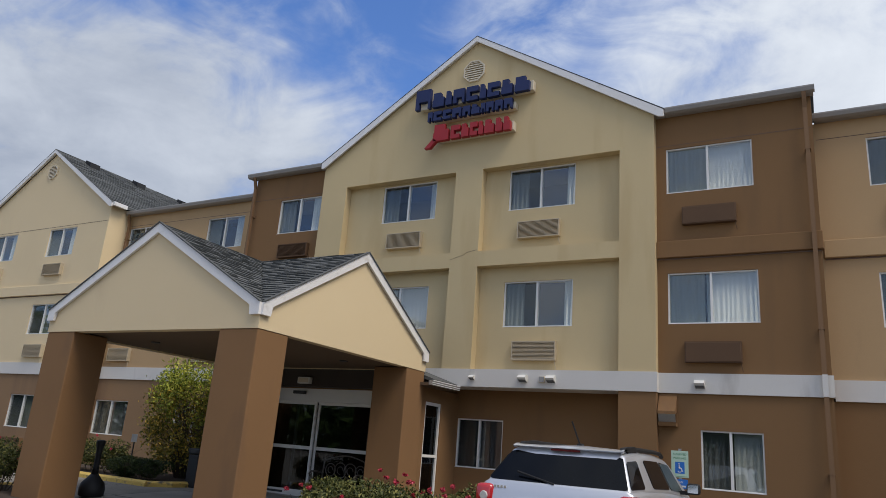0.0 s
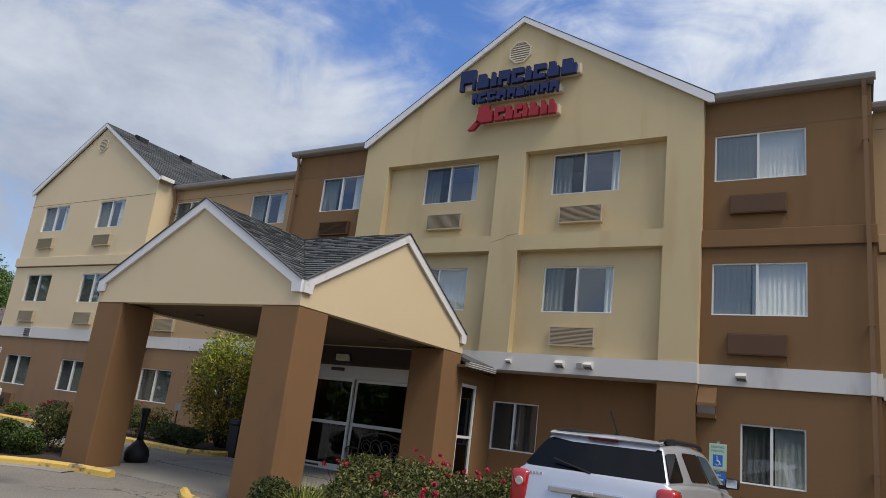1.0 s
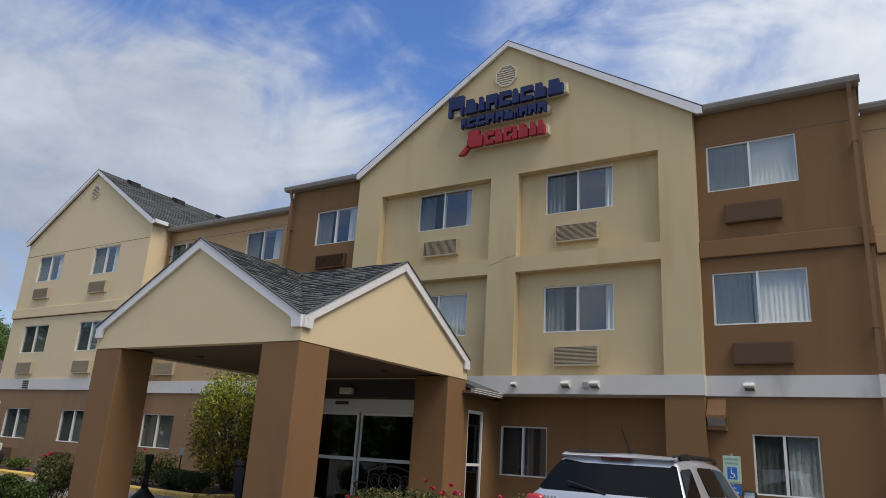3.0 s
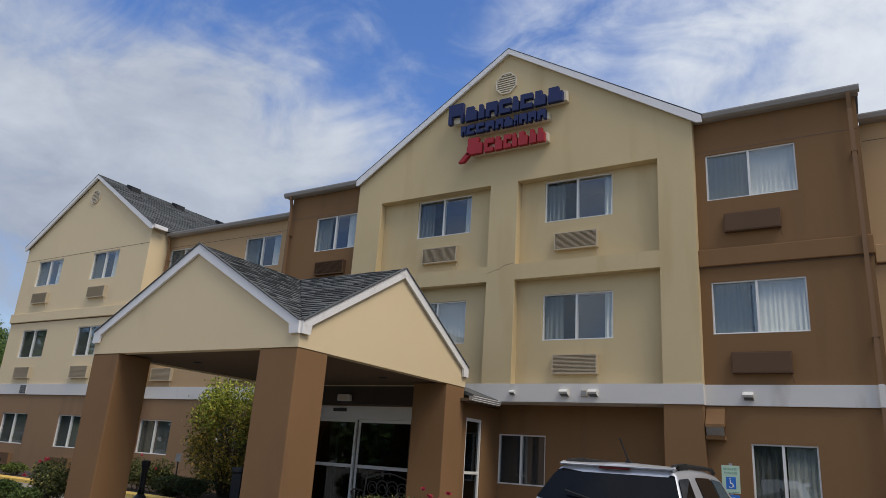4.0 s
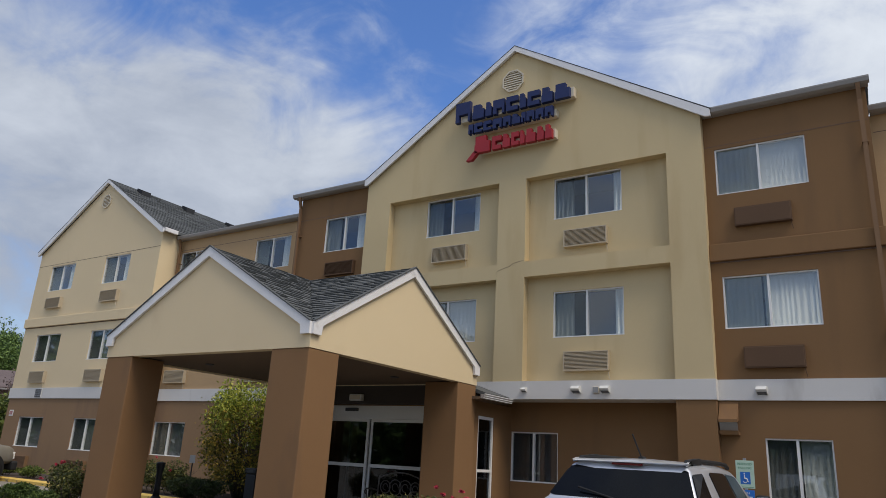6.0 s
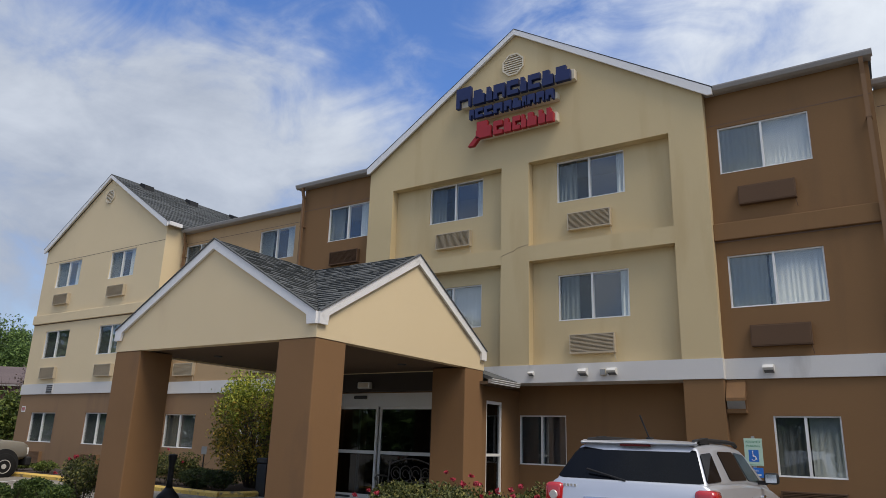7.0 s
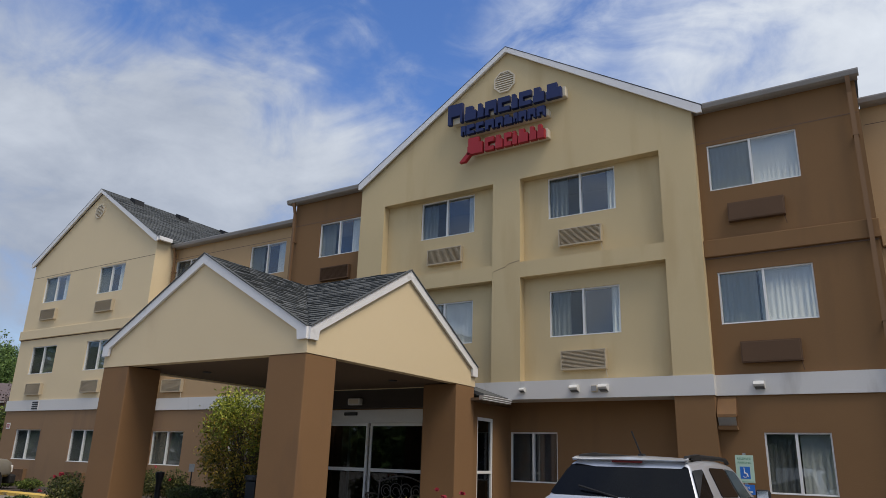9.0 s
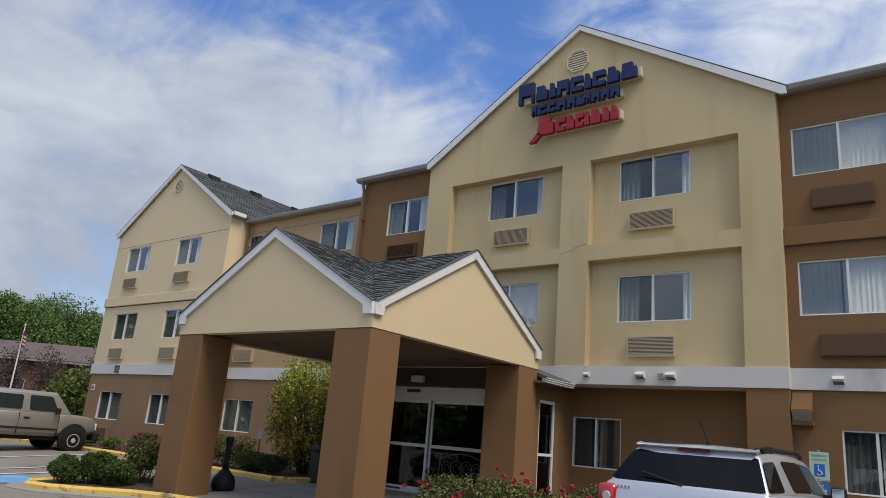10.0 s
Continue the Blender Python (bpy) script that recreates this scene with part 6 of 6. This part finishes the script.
    for i in range(6):
        part("plate_bar", boxed(-0.125 + i * 0.044, -0.1 + i * 0.044, -0.012, -0.008, 0.915, 1.0), M_TRIMBLACK, lp)
    for i in range(4):
        part("badge_bar", boxed(-0.70 + i * 0.04, -0.675 + i * 0.04, 0.055, 0.075, 1.215, 1.24), M_CHROME, car)
    part("rear_bumper", boxed(-0.84, 0.84, -0.06, 0.1, 0.42, 0.72, bevel=0.05), M_SILVER, car)
    part("wiper", rod(bmesh.new(), [(-0.02, 0.10, 1.30), (-0.18, 0.135, 1.335), (-0.46, 0.16, 1.40)], 0.011), M_TRIMBLACK, car)
    part("antenna", rod(bmesh.new(), [(0.0, 0.95, 1.74), (-0.03, 0.72, 2.0)], 0.0095), M_TRIMBLACK, car)
    part("antenna_base", boxed(-0.03, 0.03, 0.9, 1.02, 1.73, 1.765, bevel=0.012), M_TRIMBLACK, car)


sport_utility((-2.62, 7.48, 0.04), 0)


def pickup(at, rz):
    t = thing("pickup_truck", "pewter pickup truck parked nose-in by the kerb", "truck", at=at, rz=rz)
    bm = loft(bmesh.new(), [body_ring(*s) for s in ((4.42, 0.97, 0.50, 1.22), (4.7, 0.97, 0.52, 1.215), (5.2, 0.965, 0.55, 1.19), (5.55, 0.95, 0.6, 1.15), (5.72, 0.90, 0.62, 1.06))])
    smooth(part("hood", round_off(bm, 0.03, 2, 25), M_PEWTER, t))
    bm = loft(bmesh.new(), [body_ring(*s) for s in ((2.22, 0.97, 0.48, 1.22), (4.42, 0.97, 0.48, 1.22))])
    smooth(part("cab_lower", round_off(bm, 0.02, 2, 25), M_PEWTER, t))
    cols = [[(0.92, yb, 1.18), (0.76, yt, 1.80), (0.62, yt, 1.86)] for yb, yt in ((2.3, 2.4), (3.3, 3.32), (4.5, 4.18), (4.82, 4.34))]
    rings = [[c[0], c[1], c[2], (-c[2][0], *c[2][1:]), (-c[1][0], *c[1][1:]), (-c[0][0], *c[0][1:])] for c in cols]
    smooth(part("cab_upper", round_off(loft(bmesh.new(), rings), 0.03, 3, 28), M_PEWTER, t))
    sd = (cols[1][0], cols[2][0], cols[2][1], cols[1][1])
    qd = (cols[0][0], cols[1][0], cols[1][1], cols[0][1])
    mirr = lambda q: tuple((-p[0], p[1], p[2]) for p in (q[1], q[0], q[3], q[2]))
    for q in (sd, mirr(sd)):
        part("side_window", facet(bmesh.new(), q, 0.14 if q[0][0] > 0 else 0.08, 0.92 if q[0][0] > 0 else 0.86, 0.12, 0.86, 0.02), M_CLEARGLASS, t)
    for q in (qd, mirr(qd)):
        part("quarter_window", facet(bmesh.new(), q, 0.08, 0.92, 0.14, 0.84, 0.02), M_CLEARGLASS, t)
    c3, c0 = cols[3], cols[0]
    part("windscreen", facet(bmesh.new(), (c3[0], (-c3[0][0], *c3[0][1:]), (-c3[1][0], *c3[1][1:]), c3[1]), 0.05, 0.95, 0.06, 0.92, 0.012), M_CLEARGLASS, t)
    part("rear_window", facet(bmesh.new(), ((-c0[0][0], *c0[0][1:]), c0[0], c0[1], (-c0[1][0], *c0[1][1:])), 0.1, 0.9, 0.12, 0.86, 0.012), M_CLEARGLASS, t)
    bed_ = bmesh.new()
    box(bed_, -0.98, -0.88, 0, 2.18, 0.55, 1.20, bevel=0.02)
    box(bed_, 0.88, 0.98, 0, 2.18, 0.55, 1.20, bevel=0.02)
    box(bed_, -0.88, 0.88, 0, 2.18, 0.60, 0.66)
    box(bed_, -0.88, 0.88, 2.1, 2.18, 0.66, 1.18)
    part("cargo_bed", bed_, M_PEWTER, t)
    part("tailgate", boxed(-0.87, 0.87, 0.0, 0.06, 0.62, 1.19, bevel=0.015), M_PEWTER, t)
    part("front_bumper", boxed(-0.97, 0.97, 5.66, 5.86, 0.42, 0.70, bevel=0.05), M_TRIMBLACK, t)
    part("grille", boxed(-0.6, 0.6, 5.70, 5.76, 0.72, 0.98, bevel=0.01), M_TRIMBLACK, t)
    for s in (-1, 1):
        part("headlight", boxed(*sorted((s * 0.62, s * 0.9)), 5.64, 5.75, 0.76, 0.98, bevel=0.02), M_LAMP, t)
        part("door_handle", boxed(*sorted((s * 0.95, s * 0.99)), 3.3, 3.48, 1.0, 1.05, bevel=0.012), M_TRIMBLACK, t)
        part("side_trim", boxed(*sorted((s * 0.955, s * 0.985)), 2.25, 4.4, 0.68, 0.74, bevel=0.01), M_TRIMBLACK, t)
        for y in (2.2, 3.16, 4.4):
            part("door_gap", boxed(*sorted((s * 0.94, s * 0.9745)), y, y + 0.012, 0.52, 1.18), M_TRIMBLACK, t)
        mi = bmesh.new()
        box(mi, *sorted((s * 0.98, s * 1.18)), 4.22, 4.32, 1.18, 1.38, bevel=0.03)
        part("mirror", mi, M_TRIMBLACK, t, "black door mirror")
        for y in (1.25, 4.98):
            wheel(t, s * 0.89, y, 0.40, 0.26, 0.52)
            b3 = bmesh.new()
            bmesh.ops.create_cone(b3, cap_ends=True, segments=28, radius1=0.47, radius2=0.46, depth=0.05, matrix=pose(s * 0.953, y, 0.47, 0, 90, 0))
            part("wheel_arch", b3, M_TRIMBLACK, t)
    part("chassis", boxed(-0.7, 0.7, 0.2, 5.5, 0.36, 0.56), M_TRIMBLACK, t)
    for x in (-0.5, 0.5):
        part("suspension", boxed(x - 0.06, x + 0.06, 1.05, 1.45, 0.3, 0.5), M_TRIMBLACK, t)


pickup((-24.7, 6.5, 0.16), 3)

# ---- canopy shingles: courses of tabs on the roof slopes ----
def shingle_slope(apex, corner, centre, as_parts, seed):
    """Courses of overlapping tabs on the triangle from ridge end and roof centre down to the valley corner."""
    r = random.Random(seed)
    A, C, O = Vector(apex), Vector(corner), Vector(centre)
    ridge = (O - A).normalized()
    down = (C - A) - ridge * (C - A).dot(ridge)
    L = down.length
    down.normalize()
    nrm = ridge.cross(down)
    if nrm.z < 0:
        nrm = -nrm
    ridge_len = (O - A).length
    step, tab = 0.135, 0.24
    n = int(L / step)
    tabs = []
    for i in range(n):
        d = i * step
        width = ridge_len * (1 - d / L)
        u = -r.uniform(0, tab)
        while u < width - 0.02:
            w = tab * r.choice((0.55, 0.8, 1.0, 1.0, 1.25))
            a, b = max(u, 0.0), min(u + w - 0.008, width)
            if b - a > 0.03:
                tabs.append((d, a, b, r.uniform(-0.008, 0.008), r.uniform(0.016, 0.034)))
            u += w
    def corners(tb):
        d, a, b, j, h = tb
        d0, d1 = max(d - 0.02, 0), min(d + step + j, L)
        lim = lambda x, dd: min(x, max(ridge_len * (1 - dd / L), 0.0))
        top = [A + down * d0 + ridge * lim(a, d0) + nrm * 0.003, A + down * d0 + ridge * lim(b, d0) + nrm * 0.003]
        bot = [A + down * d1 + ridge * lim(a, d1) + nrm * h, A + down * d1 + ridge * lim(b, d1) + nrm * h]
        low = [p - nrm * (h - 0.001) for p in bot]
        return top + bot + low
    faces = [(0, 2, 3, 1), (2, 4, 5, 3), (0, 4, 2), (1, 3, 5)]
    if as_parts:
        for tb in tabs:
            me = bpy.data.meshes.new("shingle")
            me.from_pydata([tuple(p) for p in corners(tb)], [], faces)
            me.materials.append(M_SHINGLE)
            mesh_child("shingle", me, porch)
        return []
    return [(corners(tb), faces) for tb in tabs]


rest = []
near = {(RX1, RY0)}
for cx, cy in ((RX1, RY0), (RX0, RY0), (RX1, RY1), (RX0, RY1)):
    for k, ap in enumerate(((CXC, cy, CA), (cx, CYC, CA))):
        rest += shingle_slope(ap, (cx, cy, ZE), tuple(CEN), (cx, cy) in near, 11 + k + int(cx * 3 + cy))
vs, fs = [], []
for c, f in rest:
    o = len(vs)
    vs += [tuple(p) for p in c]
    fs += [tuple(i + o for i in g) for g in f]
me = bpy.data.meshes.new("shingles")
me.from_pydata(vs, [], fs)
me.materials.append(M_SHINGLE_I)
mesh_child("shingles", me, porch, "grey asphalt shingles", "stuff")


def far_shingles(x_ridge, z_ridge, x_eave, z_eave, y0, y1, seed):
    """Courses on the far wing's slope as one mesh."""
    r = random.Random(seed)
    A, B = Vector((x_ridge, 0, z_ridge)), Vector((x_eave, 0, z_eave))
    L = (B - A).length
    d = (B - A) / L
    nrm = Vector((-d.z, 0, d.x))
    if nrm.z < 0:
        nrm = -nrm
    v, f = [], []
    n = int(L / 0.2)
    for i in range(n):
        y = y0
        while y < y1:
            w = r.choice((0.5, 0.8, 1.1))
            h = r.uniform(0.018, 0.034)
            p, q = A + d * (i * 0.2), A + d * min((i + 1) * 0.2 + 0.01, L)
            o = len(v)
            for yy in (y, min(y + w - 0.02, y1)):
                for s in (p + nrm * 0.004, q + nrm * h, q + nrm * 0.002):
                    v.append((s.x, yy, s.z))
            f += [(o, o + 1, o + 4, o + 3), (o + 1, o + 2, o + 5, o + 4)]
            y += w
    me = bpy.data.meshes.new("shingles")
    me.from_pydata(v, [], f)
    me.materials.append(M_SHINGLE_I)
    mesh_child("shingles", me, hotel, "grey asphalt shingles", "stuff")


far_shingles(GXC, 12.17, GX1 + 0.16, 9.44, YG - 0.1, 31.0, 9)
